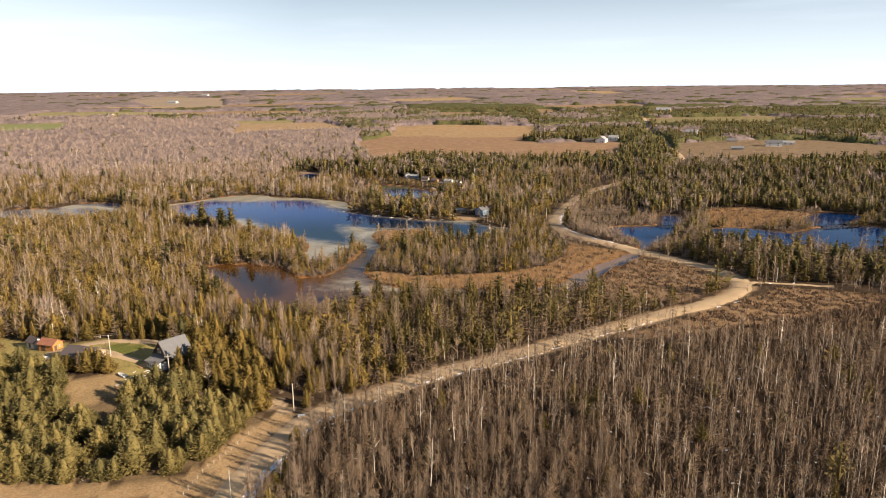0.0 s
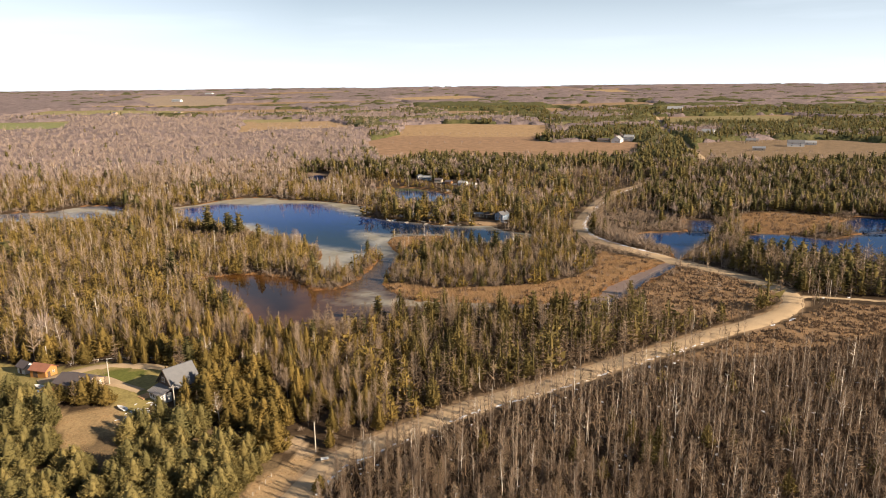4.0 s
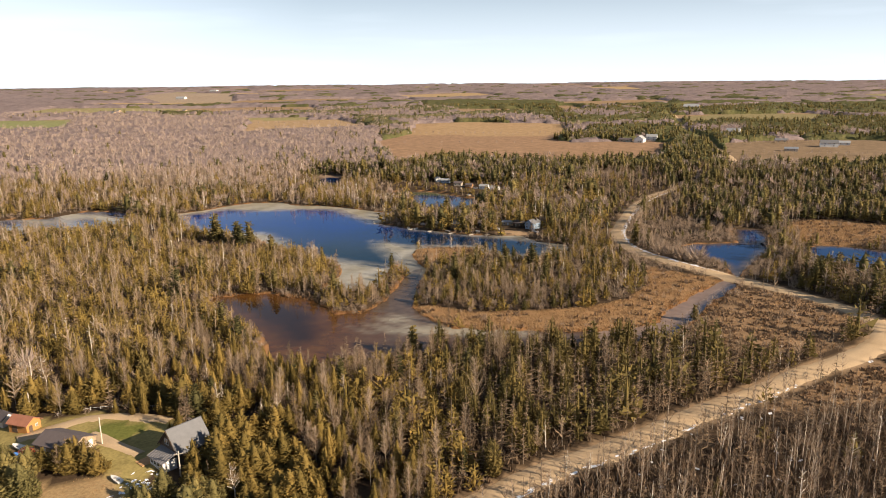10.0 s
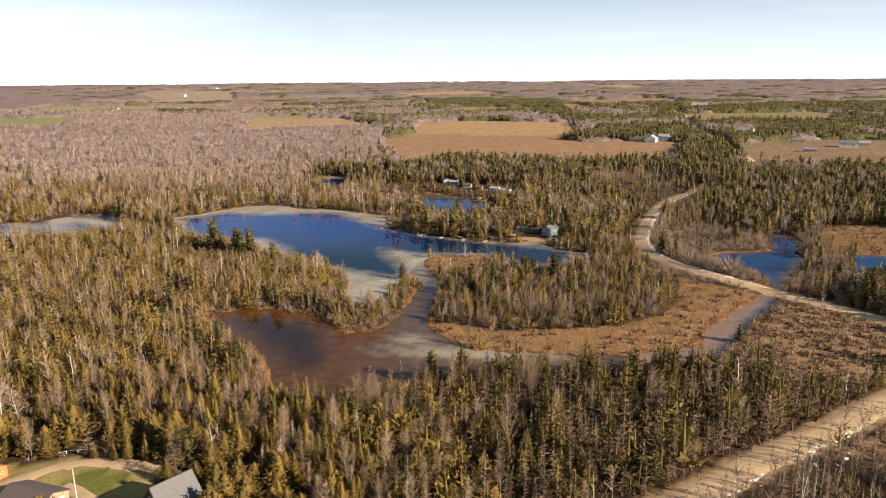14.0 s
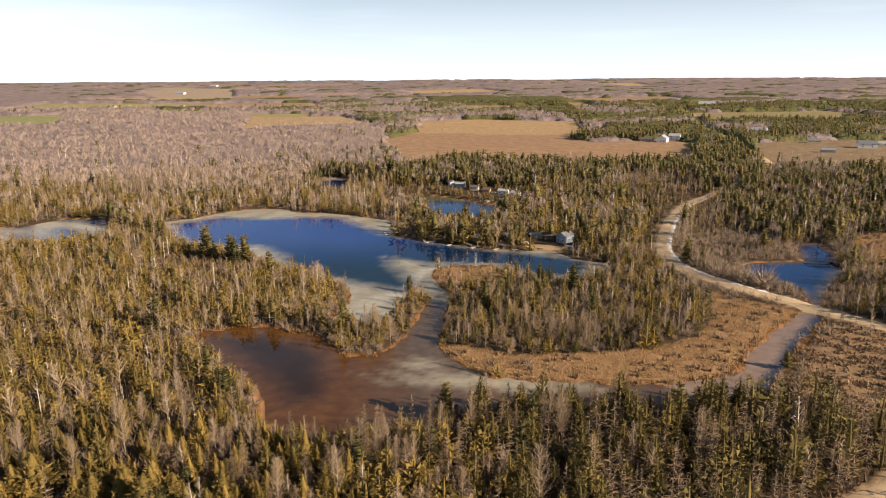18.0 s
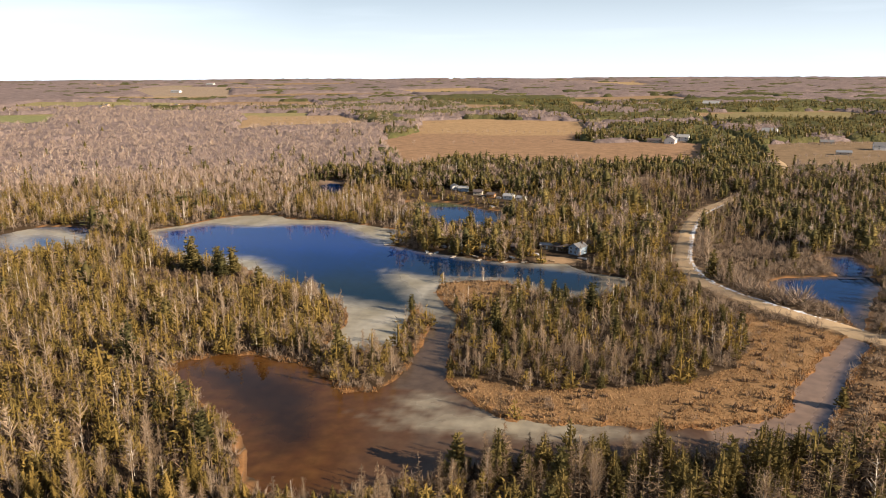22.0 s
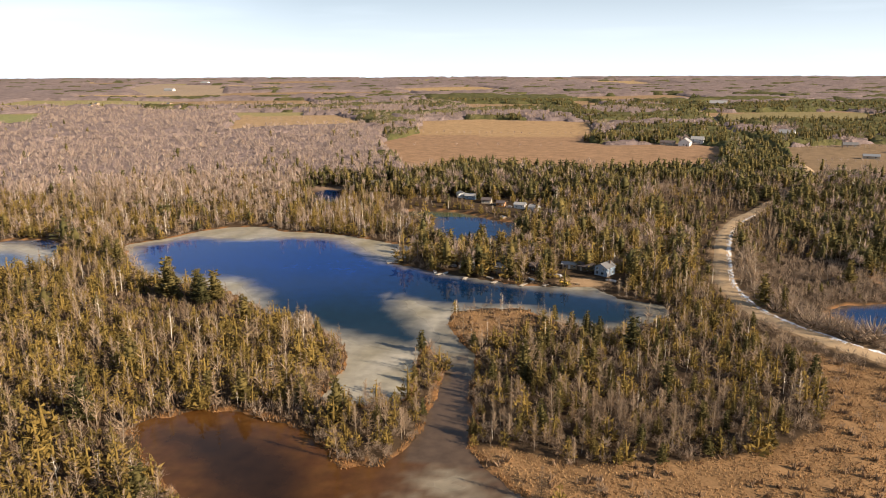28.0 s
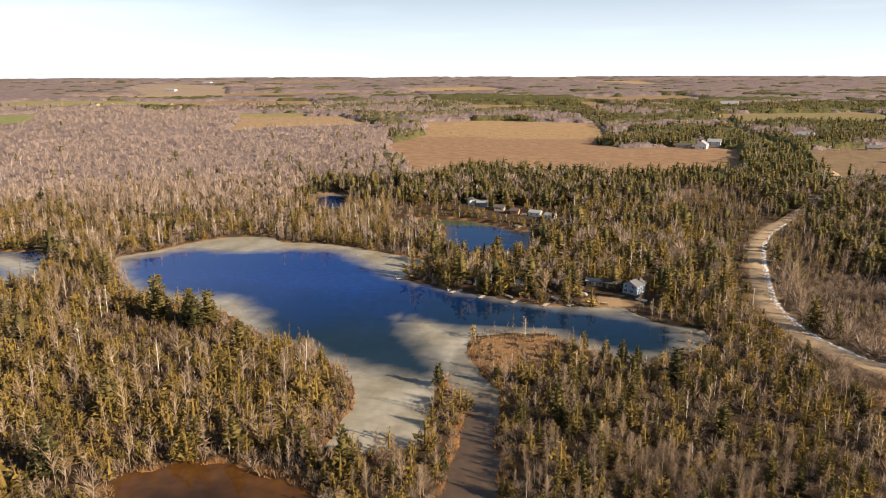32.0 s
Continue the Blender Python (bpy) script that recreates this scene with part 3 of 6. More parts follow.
ribbon("driveway", DRIVE, 5.0, M_GRAVEL, "curved gravel driveway before the house", 0.12, step=2)
ribbon("driveway", DRIVE_B, 3.6, M_GRAVEL, "gravel drive beside the lawn", 0.10, step=2)

# ---- trees ----
def stem(h, r0, r1, sides, rng, bend=0.0, segments=3):
    """A tapered, slightly bent trunk."""
    v, f = [], []
    off = np.zeros(2)
    for s in range(segments + 1):
        q = s / segments
        r = r0 + (r1 - r0) * q
        for i in range(sides):
            a = i * math.tau / sides
            v.append((off[0] + r * math.cos(a), off[1] + r * math.sin(a), h * q - (0.3 if s == 0 else 0)))
        off = off + rng.normal(0, bend, 2)
    for s in range(segments):
        for i in range(sides):
            a, b = s * sides + i, s * sides + (i + 1) % sides
            f += [(a, b, b + sides), (a, b + sides, a + sides)]
    return np.array(v), np.array(f)


def spray(base, tip, wide, rng):
    """A thin twig-like triangle from base to tip."""
    d = tip - base
    side = np.cross(d, rng.normal(size=3))
    side *= wide / (np.linalg.norm(side) + 1e-9)
    return [base - side, base + side, tip]


def gather(tris):
    v = np.array(tris).reshape(-1, 3)
    return v, np.arange(len(v)).reshape(-1, 3)


def larch_crown(h, n, wide, rng, spread=0.17):
    """Short level branches in loose whorls, fine towards the tip."""
    tris = []
    whorls = max(7, n // 9)
    for i in range(n):
        q = 1 - (1 - rng.uniform(0.0, 1)) ** 0.8 * 0.86
        q = 0.6 * q + 0.4 * round(q * whorls) / whorls
        a, reach = rng.uniform(0, math.tau), h * spread * (1.02 - q) ** 0.85 * rng.uniform(0.6, 1.2) + 0.12
        base = np.array([0, 0, h * q])
        tip = base + np.array([reach * math.cos(a), reach * math.sin(a), reach * rng.uniform(-0.2, 0.3)])
        tris.append(spray(base + (tip - base) * 0.08, tip, wide * rng.uniform(0.6, 1.3), rng))
        if n > 100:
            for _ in range(2):
                mid = base + (tip - base) * rng.uniform(0.3, 0.85)
                tris.append(spray(mid, mid + rng.normal(0, 0.24, 3) + (tip - base) * 0.25, wide * 0.9, rng))
    tris.append(spray(np.array([0, 0, h * 0.9]), np.array([0, 0, h * 1.04]), 0.06, rng))
    return gather(tris)


def bare_crown(h, n, wide, rng, spread=0.12, low=0.35):
    """Upswept twigs of a slim leafless broadleaf."""
    tris = []
    for _ in range(n):
        q = rng.uniform(low, 0.97)
        a, reach = rng.uniform(0, math.tau), h * spread * rng.uniform(0.4, 1.2) * (1.25 - q)
        base = np.array([0, 0, h * q])
        tip = base + np.array([reach * math.cos(a), reach * math.sin(a), reach * rng.uniform(0.6, 1.9)])
        tris.append(spray(base, tip, wide * rng.uniform(0.6, 1.3), rng))
        if n > 50:
            mid = base + (tip - base) * rng.uniform(0.3, 0.7)
            tris.append(spray(mid, mid + rng.normal(0, 0.3, 3) + (0, 0, 0.35), wide * 0.7, rng))
    return gather(tris)


def lathe(rings, sides, rng, rough=0.14, tip=None):
    """A closed, uneven body of stacked rings (radius, height), pointed at its top."""
    v, f = [], []
    phase = rng.uniform(0, math.tau, 2)
    for k, (r, z) in enumerate(rings):
        for i in range(sides):
            a = (i + 0.5 * (k % 2)) * math.tau / sides
            p = r * (1 + 0.1 * math.sin(2 * a + phase[0]) + 0.08 * math.sin(3 * a + 3 * k + phase[1]) + rng.uniform(-rough, rough))
            v.append((p * math.cos(a), p * math.sin(a), z + r * rng.uniform(-rough, rough)))
    v += [(0, 0, rings[-1][1] + rings[-1][0] * 1.4 if tip is None else tip), (0, 0, rings[0][1])]
    top, foot, last = len(v) - 2, len(v) - 1, (len(rings) - 1) * sides
    for k in range(len(rings) - 1):
        for i in range(sides):
            p, q = k * sides + i, k * sides + (i + 1) % sides
            f += [(p, q, q + sides), (p, q + sides, p + sides)]
    for i in range(sides):
        f += [(last + i, last + (i + 1) % sides, top), ((i + 1) % sides, i, foot)]
    return np.array(v), np.array(f)


def merge(*meshes):
    v, f, n = [], [], 0
    for mv, mf in meshes:
        v.append(mv), f.append(mf + n)
        n += len(mv)
    return np.concatenate(v), np.concatenate(f)


def cedar_crown(h, n, size, rng, spread=0.17, low=0.06, power=0.62, near=False, tilt=(0.1, 0.6), whorls=0, fill=0.7, loose=0.45):
    """A dense cone: a closed inner body under overlapping sprays that lie on it like shingles."""
    def radius(q):
        r = h * spread * (1 - q) ** power * min(1, 0.55 + 3 * q)
        return r * (1 + 0.22 * (0.5 - (q * whorls) % 1)) if whorls else r
    steps = (0.0, 0.1, 0.24, 0.4, 0.56, 0.72, 0.87) if near else (0.02, 0.22, 0.55)
    core = lathe([(radius(q) * fill + 0.02, h * (low + (0.97 - low) * q)) for q in steps], 9 if near else 5, rng, 0.14, h * 0.96)
    q = 1 - np.sqrt(rng.uniform(0.0, 1, n)) if power > 0.5 else rng.uniform(0, 1, n)
    a, ph = rng.uniform(0, math.tau, n), rng.uniform(0, math.tau, 3)
    lobes = 1 + 0.13 * np.sin(3 * a + ph[0] + 7 * q) + 0.1 * np.sin(5 * a - 11 * q + ph[1])
    r = np.array([radius(t) for t in q]) * lobes * rng.uniform(0.72, 1.12, n)
    out = np.stack([np.cos(a), np.sin(a), 0 * a], -1)
    c = out * r[:, None] + np.stack([0 * a, 0 * a, h * (low + (0.97 - low) * q)], -1)
    sz = (size * rng.uniform(0.6, 1.35, n) * (1 - 0.55 * q))[:, None]
    up = out * rng.uniform(*tilt, n)[:, None] + (0, 0, 0.7) + rng.normal(0, loose, (n, 3))
    side = np.stack([-np.sin(a), np.cos(a), 0 * a], -1) + rng.normal(0, loose, (n, 3))
    tris = np.stack([c - side * sz * 0.45, c + side * sz * 0.45, c + up * sz * 1.1], 1)
    return merge(gather(tris), core)


def pine_crown(h, tiers, clumps, size, rng, spread=0.24, low=0.2, uneven=0.35, power=0.92, near=False):
    """Whorls of level branches, each a flat fan of needles with tufts on it."""
    tris = []
    for t in range(tiers):
        q = (t + rng.uniform(0, 0.5)) / tiers
        z, turn = h * (low + ((0.97 if near else 0.9) - low) * q), rng.uniform(0, math.tau)
        count = max(3, int(clumps * (1.1 - q * 0.6)))
        for k in range(count):
            a = turn + (k + rng.uniform(-0.3, 0.3)) * math.tau / count
            reach = h * spread * (1.05 - q) ** power * rng.uniform(1 - uneven, 1.1)
            out, side = np.array([math.cos(a), math.sin(a), 0]), np.array([-math.sin(a), math.cos(a), 0])
            lift = rng.uniform(-0.05, 0.3)
            foot, tip = np.array([0, 0, z]), out * reach + (0, 0, z + lift * reach)
            half = reach * rng.uniform(0.3, 0.45) + 0.1
            tris.append([foot, tip - side * half - (0, 0, 0.12 * half), tip + side * half * 0.6 + out * 0.15 * reach])
            for i in range(6 if near else 1):
                b = foot + (tip - foot) * rng.uniform(0.35, 1.0) + side * half * rng.uniform(-0.8, 0.8)
                d = out * rng.uniform(0.3, 1.0) + side * rng.normal(0, 0.5) + (0, 0, rng.uniform(0.1, 0.7))
                s = np.cross(d, rng.normal(size=3) * (0.5, 0.5, 1))
                s *= size * 0.42 / (np.linalg.norm(s) + 1e-9)
                tris.append([b - s, b + s, b + d * size])
    tris.append([np.array([-0.25, 0, h * 0.88]), np.array([0.25, 0.1, h * 0.88]), np.array([0, 0, h * (1.0 if near else 0.97)])])
    core = lathe([(h * spread * f, h * zz) for f, zz in ((0.36, low + 0.06), (0.36, 0.6))], 5 if near else 4, rng, 0.14, h * 0.92)
    return merge(gather(tris), core)


def round_crown(h, n, wide, rng, spread=0.26, low=0.38):
    """Fine twigs of a broad leafless crown."""
    tris = []
    for _ in range(n):
        a, u = rng.uniform(0, math.tau), rng.uniform(0.05, 1)
        d = np.array([math.cos(a) * math.sqrt(1 - u * u * 0.8), math.sin(a) * math.sqrt(1 - u * u * 0.8), u])
        c = np.array([0, 0, h * low])
        size = np.array([h * spread, h * spread, h * (1 - low)])
        tip = c + d * size * rng.uniform(0.8, 1.05)
        base = c + d * size * rng.uniform(0.2, 0.55)
        tris.append(spray(base, tip + rng.normal(0, 0.3, 3), wide * rng.uniform(0.6, 1.4), rng))
    return gather(tris)


def limbs(h, n, rng, spread=0.2, low=0.35):
    tris = []
    for _ in range(n):
        q, a = rng.uniform(low, 0.85), rng.uniform(0, math.tau)
        base = np.array([0, 0, h * q])
        reach = h * spread * (1.2 - q)
        tris.append(spray(base, base + np.array([reach * math.cos(a), reach * math.sin(a), reach * rng.uniform(0.5, 1.3)]), 0.05, rng))
    return gather(tris)


# kind: height range, trunk material, crown material, near model, far model, label
def models(kind, near, rng, far=0):
    """Trunk and crown of a tree of 10 m."""
    h, s, g = 10.0, 5 if near else 3, 3 if near else 1
    if far:
        if kind in ("pine", "cedar"):
            return stem(h, 0.2, 0.05, 3, rng, 0, 1), pine_crown(h, 4, 4, 1.6, rng, 0.27, 0.12, 0.4, 0.42)
        return stem(h * 0.8, 0.16 if kind == "birch" else 0.09, 0.04, 3, rng, 0, 1), round_crown(h, 15, 0.2, rng, 0.32, 0.36)
    if kind == "larch":
        return stem(h, 0.12, 0.02, s, rng, 0.05, g), larch_crown(h, 200 if near else 74, 0.042 if near else 0.085, rng, 0.24)
    if kind == "bare":
        return stem(h, 0.09, 0.02, s, rng, 0.12, g), bare_crown(h, 170 if near else 50, 0.036 if near else 0.08, rng, 0.26, 0.2)
    if kind == "pole":
        return stem(h, 0.075, 0.02, s, rng, 0.14, g), bare_crown(h, 190 if near else 44, 0.03 if near else 0.06, rng, 0.19, 0.22)
    if kind == "birch":
        return merge(stem(h, 0.12, 0.02, s, rng, 0.14, g), limbs(h, 14, rng)), bare_crown(h, 90 if near else 20, 0.04, rng, 0.22)
    if kind == "cedar":
        return stem(h * 0.9, 0.14, 0.02, s, rng, 0.03, g), cedar_crown(h, 760 if near else 84, 0.5 if near else 0.85, rng, 0.21 if near else 0.23, 0.03, 0.78, near, (0.1, 0.9) if near else (0.3, 1.3), 0, 0.6 if near else 0.2, 0.55 if near else 0.7)
    if kind == "swamp":
        return stem(h * 0.95, 0.13, 0.02, s, rng, 0.05, g), cedar_crown(h, 520 if near else 70, 0.5 if near else 0.8, rng, 0.2, 0.08, 0.85, near, (0.2, 1.2), 0, 0.3 if near else 0.18, 0.7)
    if kind == "pine":
        return stem(h, 0.16, 0.03, s, rng, 0.05, g), pine_crown(h, 11 if near else 7, 7 if near else 5, 0.7 if near else 1.0, rng, 0.235, 0.1, 0.5, 0.55 if near else 0.42, near)
    if kind == "scots":
        return stem(h, 0.15, 0.03, s, rng, 0.05, g), cedar_crown(h, 1250 if near else 90, 0.52 if near else 1.0, rng, 0.34, 0.02, 0.62, near, (0.3, 1.4), 5, 0.55, 0.6)
    if kind == "bush":
        return limbs(h, 4, rng, 0.25, 0.0), round_crown(h, 170 if near else 42, 0.06 if near else 0.12, rng, 0.46, 0.05)
    return merge(stem(h * 0.75, 0.14, 0.04, s, rng, 0.12, g), limbs(h, 6, rng)), round_crown(h, 90 if near else 24, 0.09 if near else 0.28, rng)


KINDS = {
    "larch": ("larch_tree", M_BARK, M_LARCH, "slim leafless grey-brown larch tree in swampy woods"),
    "bare": ("leafless_tree", M_STEM, M_BARE, "thin leafless tree with a pale grey stem"),
    "pole": ("swamp_ash_tree", M_STEM, M_ASH, "slender leafless swamp ash with a pale straight stem"),
    "birch": ("birch_tree", M_BIRCH, M_BARE, "white-barked leafless birch tree among darker trees"),
    "cedar": ("cedar_tree", M_BARK, M_CEDAR, "olive-green conical cedar tree in winter woods"),
    "swamp": ("swamp_cedar_tree", M_BARK, M_SWAMP_CEDAR, "dark olive narrow cedar tree among bare larches"),
    "pine": ("pine_tree", M_BARK, M_PINE, "dark green white pine tree with layered branches"),
    "scots": ("planted_pine_tree", M_BARK, M_SCOTS, "bushy grey-green planted pine tree by the clearing"),
    "bush": ("willow_bush", M_BARK, M_BUSH, "fuzzy leafless grey-tan willow bush"),
    "hard": ("hardwood_tree", M_STEM, M_HARD, "leafless brown hardwood tree with a round crown"),
}
NEAR_SOUTH = ROAD_SOUTH[2:16] + [(200, 352), (420, 352), (420, -60), (-66, -60)]
POND_WOOD = POND_SOUTH + [(-60, 290), (-40, 225)] + ROAD_SOUTH[7:17]
CENTRE = [(-83, 415), (-80, 355), (-40, 348), (20, 365), (30, 420), (28, 470), (-10, 470), (-45, 446)]
EYES = [(5, 4), (-33, 78), (-52, 140), (-74, 216)]


def in_view(x, y, margin=38.5):
    seen = np.zeros(len(x), bool)
    for ex, ey in EYES:
        a = np.degrees(np.arctan2(x - ex, y - ey)) + 7.3
        seen |= (np.abs(a) < margin) & (np.hypot(x - ex, y - ey) > 85)
    return seen


def scatter(step, r0, r1, seed):
    rng = np.random.default_rng(seed)
    gx, gy = np.meshgrid(np.arange(-r1, r1, step), np.arange(40, r1, step))
    x, y = (gx + rng.uniform(-0.48, 0.48, gx.shape) * step).ravel(), (gy + rng.uniform(-0.48, 0.48, gx.shape) * step).ravel()
    r = np.hypot(x + 20, y)
    keep = (r >= r0) & (r < r1)
    x, y = x[keep], y[keep]
    keep = in_view(x, y)
    return x[keep], y[keep], rng


def open_ground(x, y):
    """Where no tree stands."""
    bare = np.zeros(len(x), bool)
    for poly in (YARD, CLEARING, VERGE, FIELD_TAN, FIELD_EAST, FIELD_GREEN, FIELD_LEFT, FIELD_MID, FIELD_NORTH, FIELD_FAR):
        bare |= inside(x, y, poly)
    for cx, cy, cr in ((-113.5, 214.5, 7.0), (-118.5, 207, 6.0), (-145.6, 214, 8), (-165.6, 225, 6), (-29, 518, 9), (-28, 508, 7), (-42, 512, 11), (-42, 524, 7), (-48, 525, 6), (-47, 531, 5), (-55, 509, 5), (-66, 512, 5), (-82, 513, 4), (-104, 522, 5),
                       (-120, 716, 10), (-92, 690, 12), (-74, 686, 12), (-105, 700, 10), (-190, 752, 12), (106, 1030, 24), (124, 1052, 14), (248, 1118, 24), (325, 985, 30), (278, 1010, 18), (320, 1765, 45)):
        bare |= np.hypot(x - cx, y - cy) < cr
    bare |= line_distance(x, y, ROAD) < 5.6
    bare |= line_distance(x, y, ROAD_NORTH) < 5.5
    bare |= line_distance(x, y, ROAD_BRANCH) < 5
    bare |= line_distance(x, y, DRIVE_C) < 3
    return bare


def pick(rng, n, **share):
    names = list(share)
    p = np.array([share[k] for k in names], float)
    return rng.choice(np.array(names), n, p=p / p.sum())


placed = []


def plant(x, y, kind, height):
    for row in zip(x, y, kind, height):
        placed.append(row)


def plant_near():
    x, y, rng = scatter(3.5, 95, 820, 5)
    d = shore(x, y)
    gone = open_ground(x, y) | (d > -1.0)
    marsh = np.zeros(len(x), bool)
    for poly in MARSHES:
        marsh |= inside(x, y, poly)
    gone |= (x < -62) & (y < 203) & ~inside(x, y, PINES) & ~inside(x, y, CEDARS)
    gone |= marsh & (rng.uniform(size=len(x)) > 0.012)
    clump = wob(x, y, 26, 41)
    r = np.hypot(x + 20, y)
    gone |= (rng.uniform(size=len(x)) < np.interp(r, [150, 350, 820], [0.0, 0.15, 0.42]))
    x, y, d, clump, marsh = x[~gone], y[~gone], d[~gone], clump[~gone], marsh[~gone]
    n = len(x)
    kind = pick(rng, n, cedar=0.42, larch=0.27, bare=0.27, birch=0.02, pine=0.02)
    height = 5.5 + 7 * rng.beta(2, 2, n)
    def region(mask, low, high, **share):
        kind[mask] = pick(rng, int(mask.sum()), **share)
        height[mask] = low - 1 + (high - low + 2) * rng.beta(2, 2, int(mask.sum()))
    region((x < -95) & (y > 240) & (y < 540), 5.5, 12, cedar=0.56, swamp=0.05, larch=0.15, bare=0.21, birch=0.02, pine=0.01)
    region(inside(x, y, POND_WOOD), 7.5, 13, larch=0.57, swamp=0.35, bare=0.05, birch=0.01, pine=0.02)
    region(inside(x, y, NEAR_SOUTH), 6.5, 11.5, pole=0.68, larch=0.25, swamp=0.03, birch=0.04)
    region(inside(x, y, CENTRE), 5, 9, larch=0.14, bare=0.27, cedar=0.33, swamp=0.10, pine=0.11, birch=0.05)
    region((y > 505) & (x > -135), 8.5, 14.5, pine=0.22, cedar=0.38, larch=0.12, hard=0.1, bare=0.16, birch=0.02)
    region((y > 560) & (x < -135), 7, 12, cedar=0.30, bare=0.30, larch=0.2, hard=0.1, pine=0.03, birch=0.07)
    region((y > 660) & (x < -250), 8, 12.5, cedar=0.12, bare=0.26, larch=0.1, hard=0.44, birch=0.08)
    region((y > 720) & (x > -260), 8, 12, pine=0.5, swamp=0.12, hard=0.2, bare=0.14, birch=0.04)
    region((y > 350) & (x > 25), 5, 9.5, bare=0.45, larch=0.3, cedar=0.13, pine=0.12)
    region((y > 350) & (y < 425) & (x > 100), 10.5, 14, bare=0.22, larch=0.38, swamp=0.15, pine=0.25)
    region((y > 418) & (x > 22) & (x < 95) & (y < 560), 3.2, 6, bush=0.5, bare=0.36, pine=0.06, larch=0.08)
    region((y > 540) & (x > 90), 8, 12.5, pine=0.42, swamp=0.16, bare=0.2, larch=0.1, hard=0.1, birch=0.02)
    region(inside(x, y, PINES), 5.2, 7.8, scots=1.0)
    region(inside(x, y, CEDARS), 6, 9.5, cedar=0.93, birch=0.03, bare=0.04)
    region(inside(x, y, CEDARS_BACK), 7, 10.5, cedar=0.9, pine=0.06, bare=0.04)
    region(inside(x, y, HARDWOOD), 8, 12, hard=0.86, birch=0.08, bare=0.06)
    region(marsh, 2.5, 4.5, bush=1.0)
    height[(x > -110) & (x < -20) & (y < 516) & (y > 495)] *= 0.85
    height[(x > -140) & (x < -55) & (y > 545) & (y < 590)] *= 0.72
    height[(x > -170) & (x < -50) & (y > 640) & (y < 712)] *= 0.5
    height[np.hypot((x + 205) / 42, (y - 455) / 24) < 1] *= 0.52
    height[np.hypot((x + 285) / 30, (y - 520) / 22) < 1] *= 0.65
    cedar = ((kind == "cedar") | (kind == "swamp")) & ~inside(x, y, POND_WOOD) & ~inside(x, y, CEDARS) & ~inside(x, y, CEDARS_BACK)
    height[cedar] *= np.where((x[cedar] < -95) & (y[cedar] < 540), 0.74, 0.84)
    height[kind == "bush"] = np.minimum(height[kind == "bush"], 3.6)
    beside = line_distance(x, y, ROAD)
    east = x > np.interp(y, [430, 461, 474, 513, 568, 634, 700], [50, 31, 24, 25, 36, 56, 92])
    tall, small = (beside < 16) & (y > 440) & east, (beside < 15) & (y > 425) & ~east
    height[tall] = rng.uniform(7.5, 12, int(tall.sum()))
    height[small] *= np.interp(beside[small], [5, 15], [0.3, 0.9])
    near_shore = (d > -7) & (y < 500) & (x < 95)
    height[near_shore] *= 0.75
    thin = (inside(x, y, PINES) & (rng.uniform(size=n) < 0.26)) | ((inside(x, y, CEDARS) | inside(x, y, CEDARS_BACK)) & (rng.uniform(size=n) < 0.38))
    shoreside = (y > 505) & (x > -140) & (y < 720)
    thin |= (shoreside & (rng.uniform(size=n) < 0.25)) | ((x > -150) & (x < -50) & (y > 652) & (y < 705) & (rng.uniform(size=n) < 0.3))
    height *= np.exp(rng.normal(0, 0.13, n))
    plant(x[~thin], y[~thin], kind[~thin], (height * (1 + 0.14 * clump))[~thin])


def plant_far():
    x, y, rng = scatter(7.8, 790, 1900, 6)
    gone = open_ground(x, y)
    r = np.hypot(x + 20, y)
    gone |= fallow(x, y)
    gone |= rng.uniform(size=len(x)) < np.where(pine_belt(x, y) | inside(x, y, HARD_BELT), np.interp(r, [900, 1400, 1900], [0.0, 0.45, 0.7]), np.interp(r, [800, 1050, 1400], [0.0, 0.4, 0.74]))
    x, y = x[~gone], y[~gone]
    n = len(x)
    kind = pick(rng, n, hard=0.80, pine=0.12, birch=0.03, bare=0.05)
    grove = (wob(x, y, 260, 22) > 0.15 - 0.5 * (x > 0)) & (x > -150)
    kind[grove] = pick(rng, int(grove.sum()), pine=0.85, hard=0.15)
    dark = (y > 1040) & (y < 1085) & (x > -10) & (x < 88)
    kind[dark] = "pine"
    woods = inside(x, y, HARDWOOD)
    kind[woods] = pick(rng, int(woods.sum()), hard=0.96, birch=0.03, pine=0.01)
    kind[inside(x, y, HARD_BELT)] = "hard"
    belt = pine_belt(x, y)
    kind[belt] = pick(rng, int(belt.sum()), pine=0.93, hard=0.07)
    return x, y, kind, rng.uniform(9, 14, n), rng


plant_near()


def plant_bushes():
    """Willows under and between the trees, thick on the low ground."""
    x, y, rng = scatter(3.1, 100, 760, 8)
    d = shore(x, y)
    r = np.hypot(x + 20, y)
    keep_far = (y > 505) & (x > -240)
    low = inside(x, y, CENTRE) | ((d > -9) & (y < 640)) | ((x > 25) & (y > 345) & (y < 560))
    keep = ~open_ground(x, y) & (d < -0.6) & ~inside(x, y, PINES) & ~inside(x, y, CEDARS) & (rng.uniform(size=len(x)) < np.where(low, 0.7, np.where(r < 560, 0.2, np.where(keep_far, 0.18, 0.0))))
    for poly in MARSHES:
        keep &= ~(inside(x, y, poly) & (rng.uniform(size=len(x)) < 0.93))
    x, y, low = x[keep], y[keep], low[keep]
    plant(x, y, np.full(len(x), "bush"), np.where(low, rng.uniform(2.2, 4.6, len(x)), rng.uniform(1.8, 3.4, len(x))))


plant_bushes()


